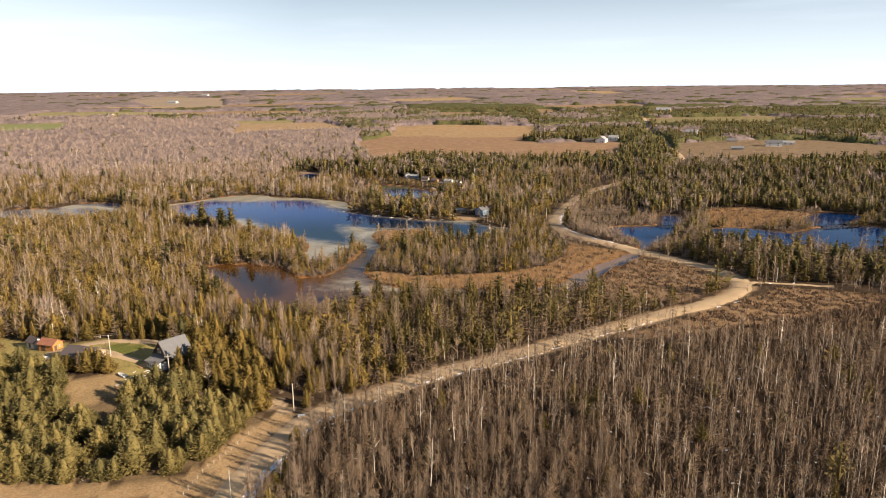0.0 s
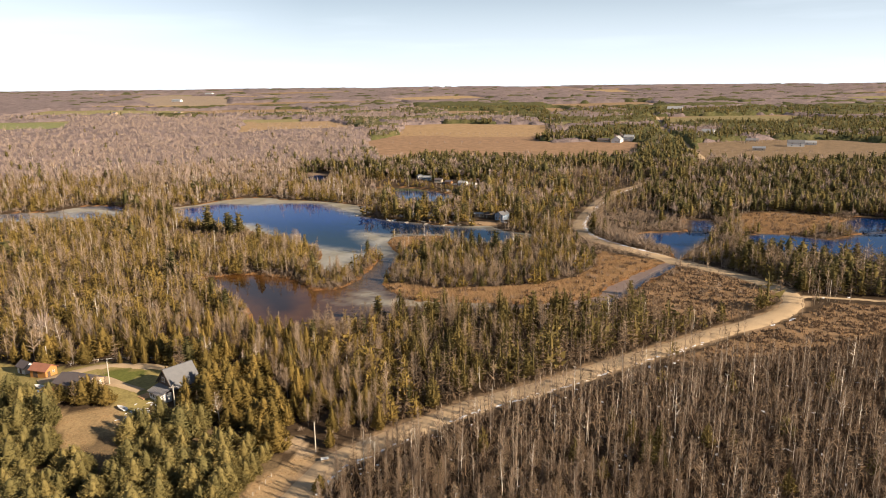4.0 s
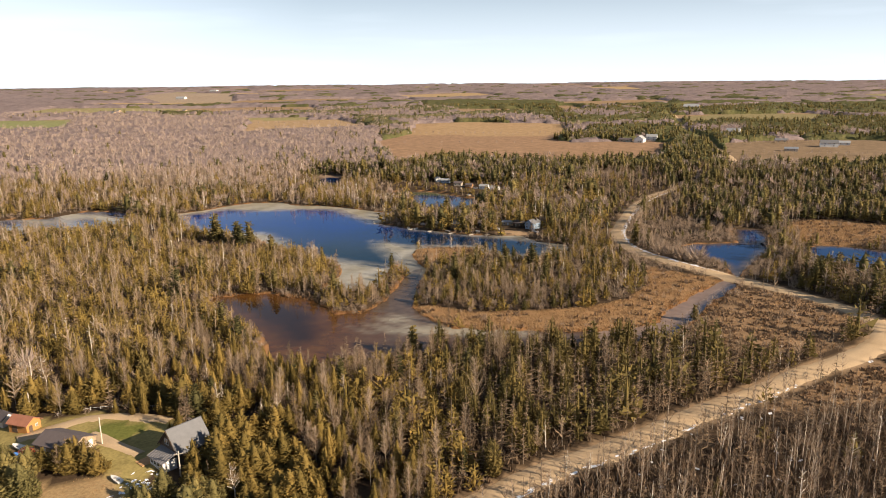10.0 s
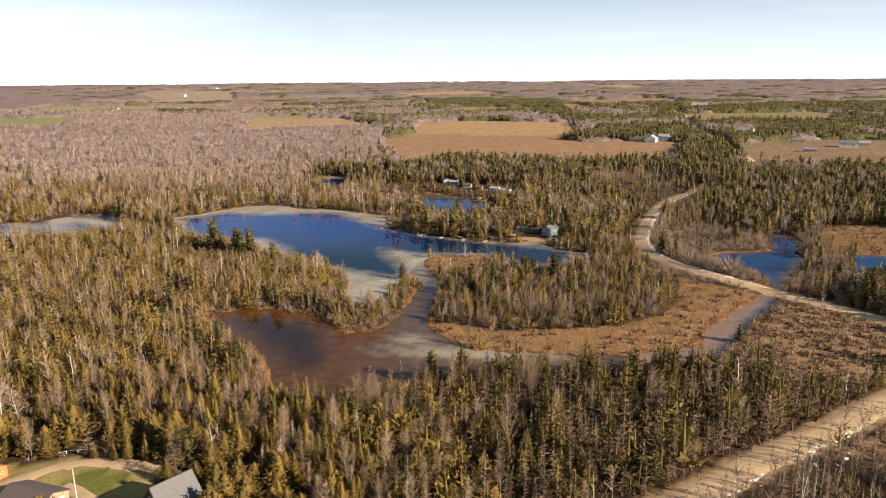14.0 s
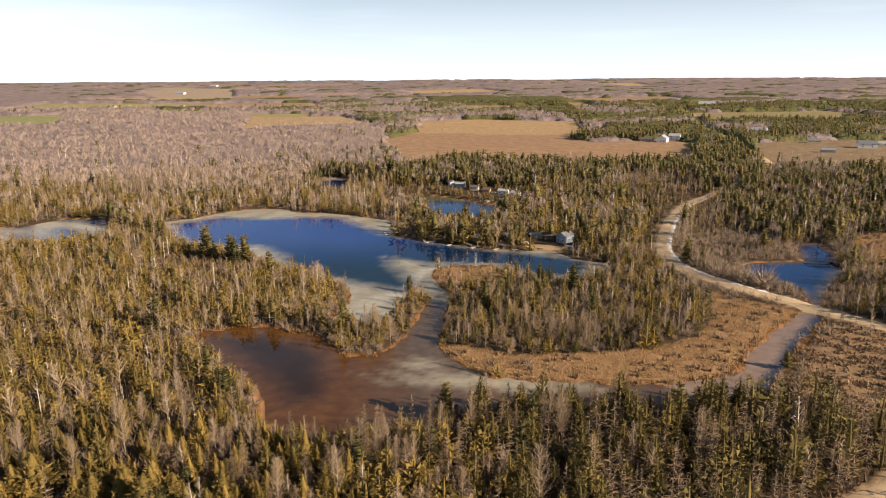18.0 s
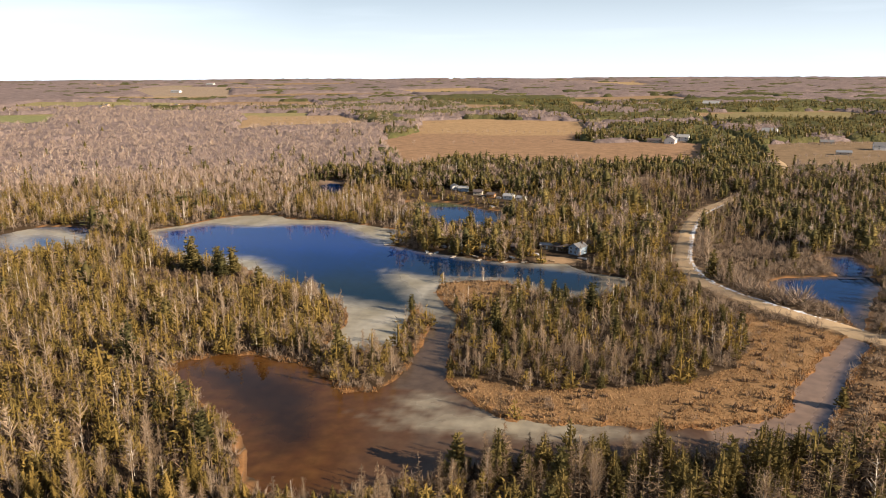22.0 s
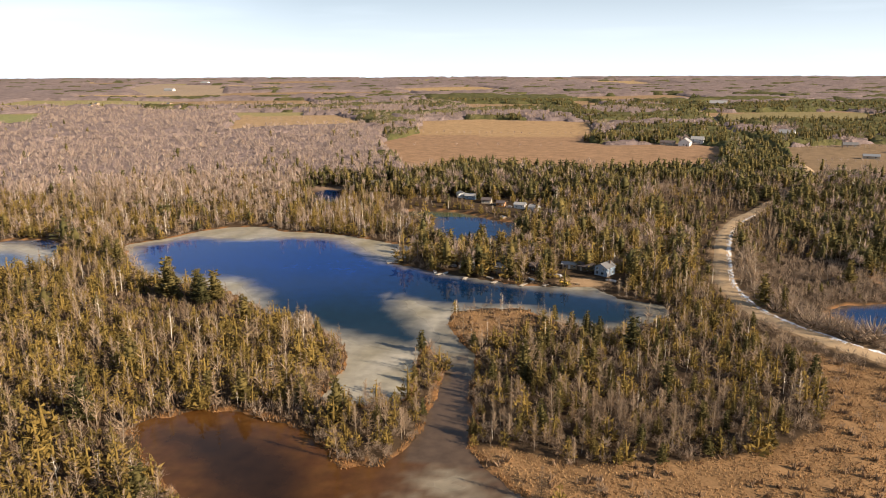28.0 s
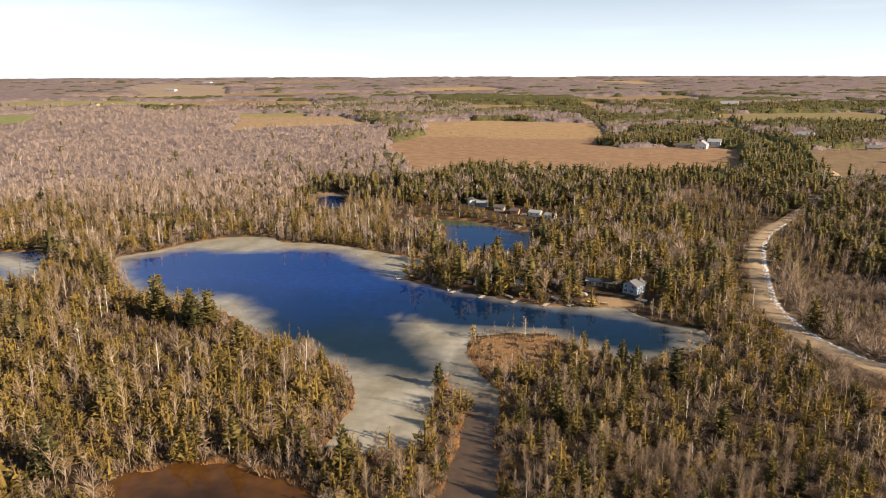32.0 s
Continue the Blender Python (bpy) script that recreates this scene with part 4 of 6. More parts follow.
def woods(name, kind, rows, wide, label, seed, far=0):
    """Many trees of one kind, joined."""
    rng = np.random.default_rng(seed)
    rows = np.array([(a, b, c) for a, b, k, c in rows], float)
    if not len(rows):
        return
    z = ground_height(rows[:, 0], rows[:, 1])
    _, trunk_mat, crown_mat, _ = KINDS[kind]
    protos = [models(kind, False, rng, far) for _ in range(6)]
    which = rng.integers(0, 6, len(rows))
    verts, faces, index, tints, n = [], [], [], [], 0
    for p, (trunk, crown) in enumerate(protos):
        v, f = merge(trunk, crown)
        m = np.r_[np.zeros(len(trunk[1]), int), np.ones(len(crown[1]), int)]
        mine = rows[which == p]
        if not len(mine):
            continue
        a, s = rng.uniform(0, math.tau, len(mine)), mine[:, 2] / 10
        w = s * wide * rng.uniform(0.8, 1.25, len(mine))
        c, q = np.cos(a), np.sin(a)
        lean = rng.normal(0, 0.03, (len(mine), 2))
        vx = (v[None, :, 0] * c[:, None] - v[None, :, 1] * q[:, None]) * w[:, None] + lean[:, :1] * v[None, :, 2]
        vy = (v[None, :, 0] * q[:, None] + v[None, :, 1] * c[:, None]) * w[:, None] + lean[:, 1:] * v[None, :, 2]
        vz = v[None, :, 2] * s[:, None]
        verts.append(np.stack([vx + mine[:, :1], vy + mine[:, 1:2], vz + z[which == p][:, None]], -1).reshape(-1, 3))
        faces.append((f[None] + (np.arange(len(mine)) * len(v))[:, None, None] + n).reshape(-1, 3))
        index.append(np.tile(m, len(mine)))
        tints.append(np.repeat(rng.uniform(0, 1, len(mine)), len(v)))
        n += len(mine) * len(v)
    ob = mesh_object(name, np.concatenate(verts), np.concatenate(faces), [trunk_mat, crown_mat], np.concatenate(index), tint=np.concatenate(tints))
    return tagged(ob, label, "woods", kind="stuff")


def single_trees(kind, rows, seed):
    """Trees that stand alone as things, of four shapes."""
    rng = np.random.default_rng(seed)
    name, trunk_mat, crown_mat, label = KINDS[kind]
    firsts = []
    for _ in range(4):
        trunk, crown = models(kind, True, rng)
        tree = mesh_object(name, *trunk, [trunk_mat])
        mesh_object("crown", *crown, [crown_mat], parent=tree)
        firsts.append(tagged(tree, label, "bush" if kind == "bush" else "tree", group=name.replace("_tree", "").replace("_", " ") + "s near the path"))
    if not rows:
        return
    heights = ground_height(np.array([p[0] for p in rows]), np.array([p[1] for p in rows]))
    for i, (x, y, _, h) in enumerate(rows):
        s = h / 10
        m = pose(x, y, float(heights[i]), rng.normal(0, 1.5), rng.normal(0, 1.5), rng.uniform(0, 360)) 
        w = s * rng.uniform(0.85, 1.2)
        if kind == "scots":
            w *= rng.uniform(1.0, 1.4)
        if kind == "cedar" and (inside(np.array([x]), np.array([y]), CEDARS)[0] or inside(np.array([x]), np.array([y]), CEDARS_BACK)[0]):
            w *= rng.uniform(1.5, 2.1)
        tree = firsts[i] if i < 4 else copy_thing(firsts[i % 4], m)
        tree.matrix_basis = m @ Matrix.Diagonal((w, w, s, 1))


ANCHORS = {"": [(-60, 170), (0, 150), (-100, 250), (-60, 330)], "bush": [(-80, 345), (-40, 355), (0, 370), (-100, 360)], "cedar": [(-105, 212), (-90, 205), (-150, 243), (-125, 246)]}


def grow():
    by_kind = {k: [] for k in KINDS}
    for row in placed:
        by_kind[row[2]].append(row)
    for n, (kind, rows) in enumerate(by_kind.items()):
        rows.sort(key=lambda p: min(math.hypot(p[0] - a, p[1] - b) for a, b in ANCHORS.get(kind, ANCHORS[""])))
        count = {"larch": 270, "bare": 250, "cedar": 280, "swamp": 200, "scots": 230, "pine": 150, "birch": 60, "hard": 60, "bush": 280, "pole": 290}[kind]
        single_trees(kind, rows[:count], 50 + n)
        rest = rows[count:]
        woods(KINDS[kind][0].replace("tree", "woods").replace("bush", "thicket"), kind, rest, {"cedar": 1.25, "bush": 1.3, "swamp": 1.15, "pine": 1.6, "bare": 1.1}.get(kind, 1.0), KINDS[kind][3].replace("tree", "trees").replace("bush", "bushes") + ", dense", 70 + n)
    x, y, kind, height, rng = plant_far()
    for n, k in enumerate(("hard", "pine", "birch", "bare")):
        mine = kind == k
        woods("far_woods", k, list(zip(x[mine], y[mine], kind[mine], height[mine])), 1.2, "far woods of " + KINDS[k][3].split(" with")[0].replace("tree", "trees"), 90 + n, 1)


def canopy(name, kind, seed, label):
    """The closed, uneven top of far woods, down to the ground at their edges."""
    rng = np.random.default_rng(seed)
    radii = 800 * 1.0085 ** np.arange(0, 222)
    radii = np.append(radii[radii < 4930], 4945.0)
    ang = np.radians(np.arange(-47, 40, 0.3))
    rr, aa = np.meshgrid(radii, ang, indexing="ij")
    rr, aa = rr * (1 + rng.uniform(-0.003, 0.003, rr.shape)), aa + rng.uniform(-0.001, 0.001, rr.shape)
    x, y = -20 + rr * np.sin(aa), rr * np.cos(aa)
    flat, r = (x.ravel(), y.ravel()), rr.ravel()
    bare = open_ground(*flat) | fallow(*flat)
    pines = (wob(*flat, 260, 22) + 0.4 * wob(*flat, 70, 26) > np.interp(r, [820, 2000, 3000], [0.02, 0.35, 0.8]) - 0.35 * ((flat[0] > 0) & (r < 2100))) & (flat[0] > -150 - 0.75 * (r - 820)) & ~inside(*flat, HARDWOOD) & ~inside(*flat, HARD_BELT)
    pines |= pine_belt(*flat)
    mine = ~bare & (pines if kind == "pine" else ~pines)
    top = np.interp(r, [800, 830, 1300, 4950], [-2.0, 3.5, 5.5, 8.0]) + 1.2 * wob(*flat, 60, 27) + rng.uniform(-1, 1, len(r)) * np.interp(r, [800, 2600, 4950], [1.5, 2.0, 0.7]) + (1.5 if kind == "pine" else 0)
    z = base_height(*flat) + np.where(mine, top, -2.0)
    n, k = rr.shape
    i, j = np.meshgrid(np.arange(n - 1), np.arange(k - 1), indexing="ij")
    a = i * k + j
    quads = np.stack([a, a + 1, a + 1 + k, a + k], -1).reshape(-1, 4)
    quads = quads[mine[quads].any(1)]
    used, new_index = np.unique(quads, return_inverse=True)
    ob = mesh_object(name, np.stack([*flat, z], -1)[used], new_index.reshape(-1, 4), [M_FAR_NEEDLES if kind == "pine" else M_HAZED_TWIGS], tint=rng.uniform(0, 1, len(used)))
    return tagged(ob, label, "woods", kind="stuff")


canopy("distant_woods", "hard", 501, "distant brown leafless woods towards the horizon")
canopy("distant_woods", "pine", 502, "distant dark green pine woods between fields")

grow()


# ---- marsh plants, shrubs and snow ----
def tufts(name, polys, step, height, wide, blades, mat, label, seed, rest=0.0, strip=0.0):
    """Clumps of blades over a piece of ground, joined."""
    rng = np.random.default_rng(seed)
    vs, fs, ts, n = [], [], [], 0
    for poly in polys:
        xs, ys = [p[0] for p in poly], [p[1] for p in poly]
        gx, gy = np.meshgrid(np.arange(min(xs), max(xs), step), np.arange(min(ys), max(ys), step))
        x, y = (gx + rng.uniform(-0.5, 0.5, gx.shape) * step).ravel(), (gy + rng.uniform(-0.5, 0.5, gx.shape) * step).ravel()
        keep = inside(x, y, poly) & (line_distance(x, y, ROAD) > 5.5) & (rng.uniform(size=len(x)) > rest)
        x, y = x[keep], y[keep]
        edge = shore(x, y)
        keep = (edge < -0.2) & (wob(x, y, 11, seed) > -0.75 + rest) & ((edge > -strip) if strip else True)
        x, y = x[keep], y[keep]
        z = ground_height(x, y)
        for _ in range(blades):
            a, s = rng.uniform(0, math.tau, len(x)), rng.uniform(0.6, 1.3, len(x))
            base = np.stack([x, y, z - 0.05], -1) + rng.normal(0, wide, (len(x), 3)) * (1, 1, 0)
            side = np.stack([np.cos(a), np.sin(a), 0 * a], -1) * (wide * 0.8 * s)[:, None]
            tip = base + np.stack([rng.normal(0, 0.35, len(x)) * height, rng.normal(0, 0.35, len(x)) * height, height * s], -1)
            vs.append(np.stack([base - side, base + side, tip], 1).reshape(-1, 3))
            fs.append(np.arange(len(x) * 3).reshape(-1, 3) + n)
            ts.append(np.repeat(rng.uniform(0, 1, len(x)), 3))
            n += len(x) * 3
    ob = mesh_object(name, np.concatenate(vs), np.concatenate(fs), [mat], tint=np.concatenate(ts))
    return tagged(ob, label, "marsh plants", kind="stuff")


NEAR_WOODS = [(-66, 130), (60, 100), (175, 200), (200, 340), (60, 265), (-15, 225), (-60, 178)]
POND_BRUSH = POND_SOUTH[5:18] + [(-70, 215), (-48, 200), (-20, 230), (40, 278), (85, 314), (40, 312)]
WEST_WOODS = [(-215, 255), (-75, 225), (-120, 290), (-180, 355), (-110, 340), (-130, 430), (-260, 500), (-330, 420)]
tufts("underbrush", [NEAR_WOODS], 1.5, 2.6, 0.26, 5, M_SHRUB, "brown leafless brush under the thin swamp trees", 205, 0.1)
tufts("underbrush", [POND_BRUSH, WEST_WOODS], 2.2, 2.2, 0.3, 5, M_SHRUB, "brown leafless brush under the cedars and larches", 206, 0.15)
tufts("sedge", [MARSH_MAIN, MARSH_ISLET, MARSH_RIGHT], 0.75, 0.5, 0.15, 3, M_SEDGE, "tan dry sedge and cattails on the marsh", 201)
SHORE_STRIP = [(-190, 275), (75, 275), (75, 430), (20, 440), (-80, 445), (-150, 460), (-190, 400)]
tufts("shore_sedge", [SHORE_STRIP], 0.75, 0.7, 0.14, 3, M_RUST_SEDGE, "rust-brown dry sedge along the water's edge", 207, 0.0, strip=2.6)
tufts("meadow_grass", [CLEARING, VERGE], 0.6, 0.26, 0.1, 3, M_SEDGE, "tan dry meadow grass of the clearing and verge", 208, 0.4)
tufts("sedge", [MARSH_EAST, MARSH_BEND], 1.4, 0.6, 0.32, 2, M_SEDGE, "rust-brown dry sedge beside the road", 202, 0.25)
tufts("shrubs", [MARSH_MAIN, MARSH_RIGHT, MARSH_ISLET], 2.2, 1.5, 0.4, 9, M_HEATH, "low leafless grey-brown shrubs on the marsh", 203, 0.7)
tufts("shrubs", [MARSH_EAST, MARSH_BEND], 1.5, 0.95, 0.5, 7, M_HEATH, "low leafless grey-brown shrubs by the road bend", 204, 0.45)

# ---- landmark trees ----
def landmarks():
    rng = np.random.default_rng(300)
    rows = {
        "pine": [(-224, 468, 18.5), (-220, 464, 14), (-208, 463, 14.5), (-203, 457, 14), (-199, 461, 15.5), (-176, 437, 12.5), (-70.5, 300, 11.5), (37.6, 348.5, 7.5), (-28.9, 428, 13), (-49.6, 441, 9),
                 (-42.4, 426, 10.5), (-59.7, 441, 7), (-149.5, 372, 11), (-161, 374, 9), (-151, 318, 12), (-138, 303, 11), (-280, 520, 13), (-292, 530, 12),
                 (-271, 509, 11), (-93, 574, 14), (-122, 552, 13), (-113, 556, 12), (80, 520, 12), (118, 455, 11), (112, 449, 10), (128, 440, 12), (146, 428, 12), (165, 420, 13)],
        "cedar": [(-55, 151, 5.2), (-54, 157, 5), (-52.5, 154, 4.6), (-57, 174, 5), (-103.0, 213.5, 9.5), (-101, 208, 10), (-103.5, 219.5, 10), (-106.5, 203.8, 6.5), (-105.6, 219.5, 10.8), (-104.6, 214.2, 10.4), (-103.2, 200.2, 7), (-98.5, 203, 9), (-95.5, 208.5, 9), (-97.5, 214.5, 9.5), (-99.5, 221, 9.5),
                  (-134, 205.5, 7.4), (-138, 204.5, 7.8), (-130.5, 204.6, 6.6), (-141.5, 205.8, 6.8), (-145.3, 205.4, 5.8), (-136, 208.3, 7.2), (-140.4, 208.6, 6.6)],
        "hard": [(-186.5, 253.5, 15), (-193, 262, 12)],
        "birch": [(-95.6, 232, 12), (-182, 250, 13), (-179, 252, 12), (-185, 249, 12), (-46.3, 184.9, 9.5), (-36.6, 192.4, 9.5), (-48.2, 187.4, 9), (-23.3, 211, 9),
                  (-38.6, 194.6, 8.5), (-146, 418, 13.5), (-150, 424, 9), (-94, 200, 10), (-76.6, 466, 7), (-95, 461, 6)],
    }
    for kind, spots in rows.items():
        name, trunk_mat, crown_mat, label = KINDS[kind]
        first = None
        for x, y, h in spots:
            m = pose(x, y, gz(x, y), 0, 0, rng.uniform(0, 360))
            if first is None:
                trunk, crown = models(kind, True, rng)
                first = tree = mesh_object(name, *trunk, [trunk_mat])
                mesh_object("crown", *crown, [crown_mat], parent=tree)
                tagged(tree, "tall " + label if kind == "pine" else "broad golden-olive cedar tree beside the house or road" if kind == "cedar" else label, "tree", group="landmark " + kind + " trees")
            else:
                tree = copy_thing(first, m)
            w = h / 10 * (2.0 if kind == "cedar" else 1.25 if kind == "pine" else 1.3)
            tree.matrix_basis = m @ Matrix.Diagonal((w, w, h / 10, 1))


landmarks()

# ---- building materials ----
M_SHINGLE = material("grey_shingle", (0.15, 0.15, 0.155), 0.9, 0.15, 0.8, 5, bump=0.02)
M_DARK_ROOF = material("brown_grey_roof", (0.11, 0.09, 0.088), 0.85, 0.15, 0.8, 5, bump=0.02)
M_METAL_ROOF = material("corrugated_metal", (0.42, 0.43, 0.45), 0.45, 0.15, 1.0, 4, metal=0.6)
M_DULL_ROOF = material("dull_ribbed_metal", (0.2, 0.19, 0.19), 0.6, 0.2, 1.0, 4, metal=0.2)
M_RUST_ROOF = material("rust_red_roof", (0.30, 0.13, 0.08), 0.85, 0.2, 0.8, 5)
M_PALE_ROOF = material("pale_roof", (0.33, 0.33, 0.33), 0.7, 0.12, 0.8, 5)
M_ORANGE = material("orange_stained_boards", (0.42, 0.20, 0.065), 0.8, 0.15, 0.9, 5)
M_DARK_BOARD = material("dark_brown_boards", (0.10, 0.07, 0.05), 0.8, 0.2, 0.9, 5)
M_TAN_BOARD = material("tan_siding", (0.38, 0.28, 0.18), 0.8, 0.12, 0.9, 5)
M_WHITE = material("white_paint", (0.66, 0.65, 0.63), 0.6, 0.07, 0.9, 5)
M_BLUE = material("pale_blue_siding", (0.22, 0.29, 0.38), 0.7, 0.08, 0.9, 5)
M_GREY_WOOD = material("weathered_wood", (0.36, 0.31, 0.25), 0.9, 0.2, 1.2, 6)
M_POLE = material("bleached_pole", (0.52, 0.46, 0.38), 0.9, 0.15, 1.2, 6)
M_GLASS = material("dark_window_glass", (0.03, 0.04, 0.05), 0.08, 0.1, 1, 5, spec=0.6)
M_YELLOW = material("yellow_hull", (0.75, 0.52, 0.10), 0.5, 0.08, 1, 5)
M_ORANGE_CLOTH = material("orange_tarpaulin", (0.75, 0.28, 0.05), 0.7, 0.12, 1, 5)
M_BLUE_CLOTH = material("blue_tarpaulin", (0.08, 0.22, 0.55), 0.6, 0.12, 1, 5)
M_LOG = material("cut_logs", (0.48, 0.28, 0.13), 0.9, 0.25, 1.2, 6)
M_DARK_CAR = material("dark_car_paint", (0.05, 0.05, 0.06), 0.3, 0.05, 1, 5, spec=0.5)
M_SILVER = material("silver_car_paint", (0.5, 0.5, 0.52), 0.3, 0.05, 1, 5, metal=0.4, spec=0.5)
M_RED = material("red_paint", (0.45, 0.06, 0.04), 0.4, 0.06, 1, 5)
M_TYRE = material("tyre_rubber", (0.025, 0.025, 0.025), 0.9, 0.1, 1, 5)


def gable_walls(w, l, wall, ridge):
    """A closed gabled body; the ridge runs along y."""
    bm = bmesh.new()
    ring = [(-w / 2, 0), (w / 2, 0), (w / 2, wall), (0, ridge), (-w / 2, wall)]
    ends = [[bm.verts.new((x, s * l / 2, z - (0.6 if z == 0 else 0))) for x, z in ring] for s in (-1, 1)]
    bm.faces.new(ends[0]), bm.faces.new(ends[1][::-1])
    for i in range(5):
        j = (i + 1) % 5
        bm.faces.new((ends[0][j], ends[0][i], ends[1][i], ends[1][j]))
    return bm


def roof_slab(w, l, wall, ridge, side, over=0.45, thick=0.18):
    bm = bmesh.new()
    slope = (ridge - wall) / (w / 2)
    x0, x1 = 0.0, side * (w / 2 + over)
    z0, z1 = ridge + 0.06, wall - slope * over + 0.06
    v = []
    for y in (-l / 2 - over, l / 2 + over):
        v += [bm.verts.new((x0, y, z0)), bm.verts.new((x1, y, z1)), bm.verts.new((x1, y, z1 + thick)), bm.verts.new((x0, y, z0 + thick))]
    for q in ((0, 1, 2, 3), (7, 6, 5, 4), (0, 4, 5, 1), (1, 5, 6, 2), (2, 6, 7, 3), (3, 7, 4, 0)):
        bm.faces.new([v[i] for i in q])
    bmesh.ops.recalc_face_normals(bm, faces=bm.faces)
    return bm


def window(parent, x, y, z, w, h, facing):
    """A framed window set on a wall. facing: x or y axis of its outward side, with sign."""
    s = 1 if facing[0] == "+" else -1
    def at(d0, d1, a0, a1, c0, c1):
        lo, hi = min(s * d0, s * d1), max(s * d0, s * d1)
        return (x + lo, y + a0, c0, x + hi, y + a1, c1) if facing[1] == "x" else (x + a0, y + lo, c0, x + a1, y + hi, c1)
    f = 0.09
    frame_ = part("window", boxed(at(0.0, 0.07, -w / 2, w / 2, z, z + f), at(0.0, 0.07, -w / 2, w / 2, z + h - f, z + h), at(0.0, 0.07, -w / 2, -w / 2 + f, z + f, z + h - f),
                                  at(0.0, 0.07, w / 2 - f, w / 2, z + f, z + h - f), at(0.0, 0.06, -0.03, 0.03, z + f, z + h - f)), M_WHITE, parent)
    part("pane", boxed(at(0.005, 0.03, -w / 2 + f, w / 2 - f, z + f, z + h - f)), M_GLASS, frame_)


def door(parent, x, y, w, h, facing, mat):
    s = 1 if facing[0] == "+" else -1
    lo, hi = min(0, s * 0.06), max(0, s * 0.06)
    b = (x + lo, y - w / 2, 0.1, x + hi, y + w / 2, h) if facing[1] == "x" else (x - w / 2, y + lo, 0.1, x + w / 2, y + hi, h)
    part("door", boxed(b), mat, parent)


def building(name, x, y, turn, w, l, wall, ridge, wall_mat, roof_mat, label, category="house", windows=(), doors=(), chimney=None, z=None, roof_pieces=0):
    ob = new(name)
    ob.matrix_world = pose(x, y, gz(x, y) if z is None else z, 0, 0, turn)
    part("wall", gable_walls(w, l, wall, ridge), wall_mat, ob)
    for side in (-1, 1):
        slab = part("roof", roof_slab(w, l, wall, ridge, side), roof_mat, ob)
        if roof_pieces:
            ribs = bmesh.new()
            slope = (ridge - wall) / (w / 2)
            for i in range(roof_pieces):
                yy = -l / 2 - 0.4 + (l + 0.8) * i / (roof_pieces - 1)
                tube(ribs, (0, yy, ridge + 0.27), (side * (w / 2 + 0.45), yy, wall - slope * 0.45 + 0.27), 0.05, 0.05, 4)
            part("roof_rib", ribs, roof_mat, slab)
    for wx, wy, wz, ww, wh, facing in windows:
        window(ob, wx, wy, wz, ww, wh, facing)
    for dx, dy, dw, dh, facing, mat in doors:
        door(ob, dx, dy, dw, dh, facing, mat)
    if chimney:
        cx, cy, top = chimney
        part("chimney", boxed((cx - 0.4, cy - 0.4, wall, cx + 0.4, cy + 0.4, top), (cx - 0.48, cy - 0.48, top, cx + 0.48, cy + 0.48, top + 0.15)), M_DARK_BOARD, ob)
    return tagged(ob, label, category)


# ---- the yard on the hill ----
house = building("house", -113.6, 215.6, -32.5, 8.8, 8.8, 4.0, 8.6, M_DARK_BOARD, M_SHINGLE, "dark-timbered house with a steep grey shingle roof", "house",
    windows=((-2.2, -4.4, 1.1, 1.6, 1.4, "-y"), (1.8, -4.4, 1.1, 1.2, 1.2, "-y"), (-0.9, -4.4, 4.6, 1.8, 1.5, "-y"), (4.4, -2.0, 1.0, 1.5, 1.3, "+x"), (4.4, 1.5, 1.0, 1.5, 1.3, "+x"),
             (-4.4, -2.5, 1.0, 1.5, 1.3, "-x"), (-4.4, 1.2, 1.0, 1.5, 1.3, "-x")),
    doors=((-4.4, 3.4, 1.0, 2.1, "-x", M_TAN_BOARD),), chimney=(-2.0, 2.6, 8.4))
part("ridge_cap", boxed((-0.18, -4.85, 8.8, 0.18, 4.85, 8.92)), M_SHINGLE, house)
for side in (-1, 1):
    part("bargeboard", tube(bmesh.new(), (0, -4.88, 8.6), (side * 4.8, -4.88, 3.58), 0.14, 0.14, 4), M_DARK_BOARD, house)

annex = new("porch")
annex.matrix_world = house.matrix_world @ pose(-0.6, -4.45, 0)
part("wall", boxed((-2.4, -3.6, -0.6, 4.0, -3.45, 2.5), (-2.4, -3.45, -0.6, -2.25, -0.03, 2.6), (3.85, -3.45, -0.6, 4.0, -0.03, 2.6)), M_WHITE, annex)
lean = bmesh.new()
v = [lean.verts.new(p) for p in ((-2.8, -4.1, 2.4), (4.4, -4.1, 2.4), (4.4, -0.05, 3.7), (-2.8, -0.05, 3.7), (-2.8, -4.1, 2.52), (4.4, -4.1, 2.52), (4.4, -0.05, 3.82), (-2.8, -0.05, 3.82))]
for q in ((3, 2, 1, 0), (4, 5, 6, 7), (0, 1, 5, 4), (1, 2, 6, 5), (2, 3, 7, 6), (3, 0, 4, 7)):
    lean.faces.new([v[i] for i in q])
slab = part("roof", lean, M_DULL_ROOF, annex)
for i in range(9):
    part("roof_rib", tube(bmesh.new(), (-2.7 + i * 0.88, -4.1, 2.56), (-2.7 + i * 0.88, -0.06, 3.86), 0.07, 0.07, 4), M_DULL_ROOF, slab)
for i in range(4):
    window(annex, -1.4 + 1.55 * i, -3.6, 0.9, 1.2, 1.2, "-y")
tagged(annex, "white glazed porch with a ribbed metal lean-to roof against the house", "porch")

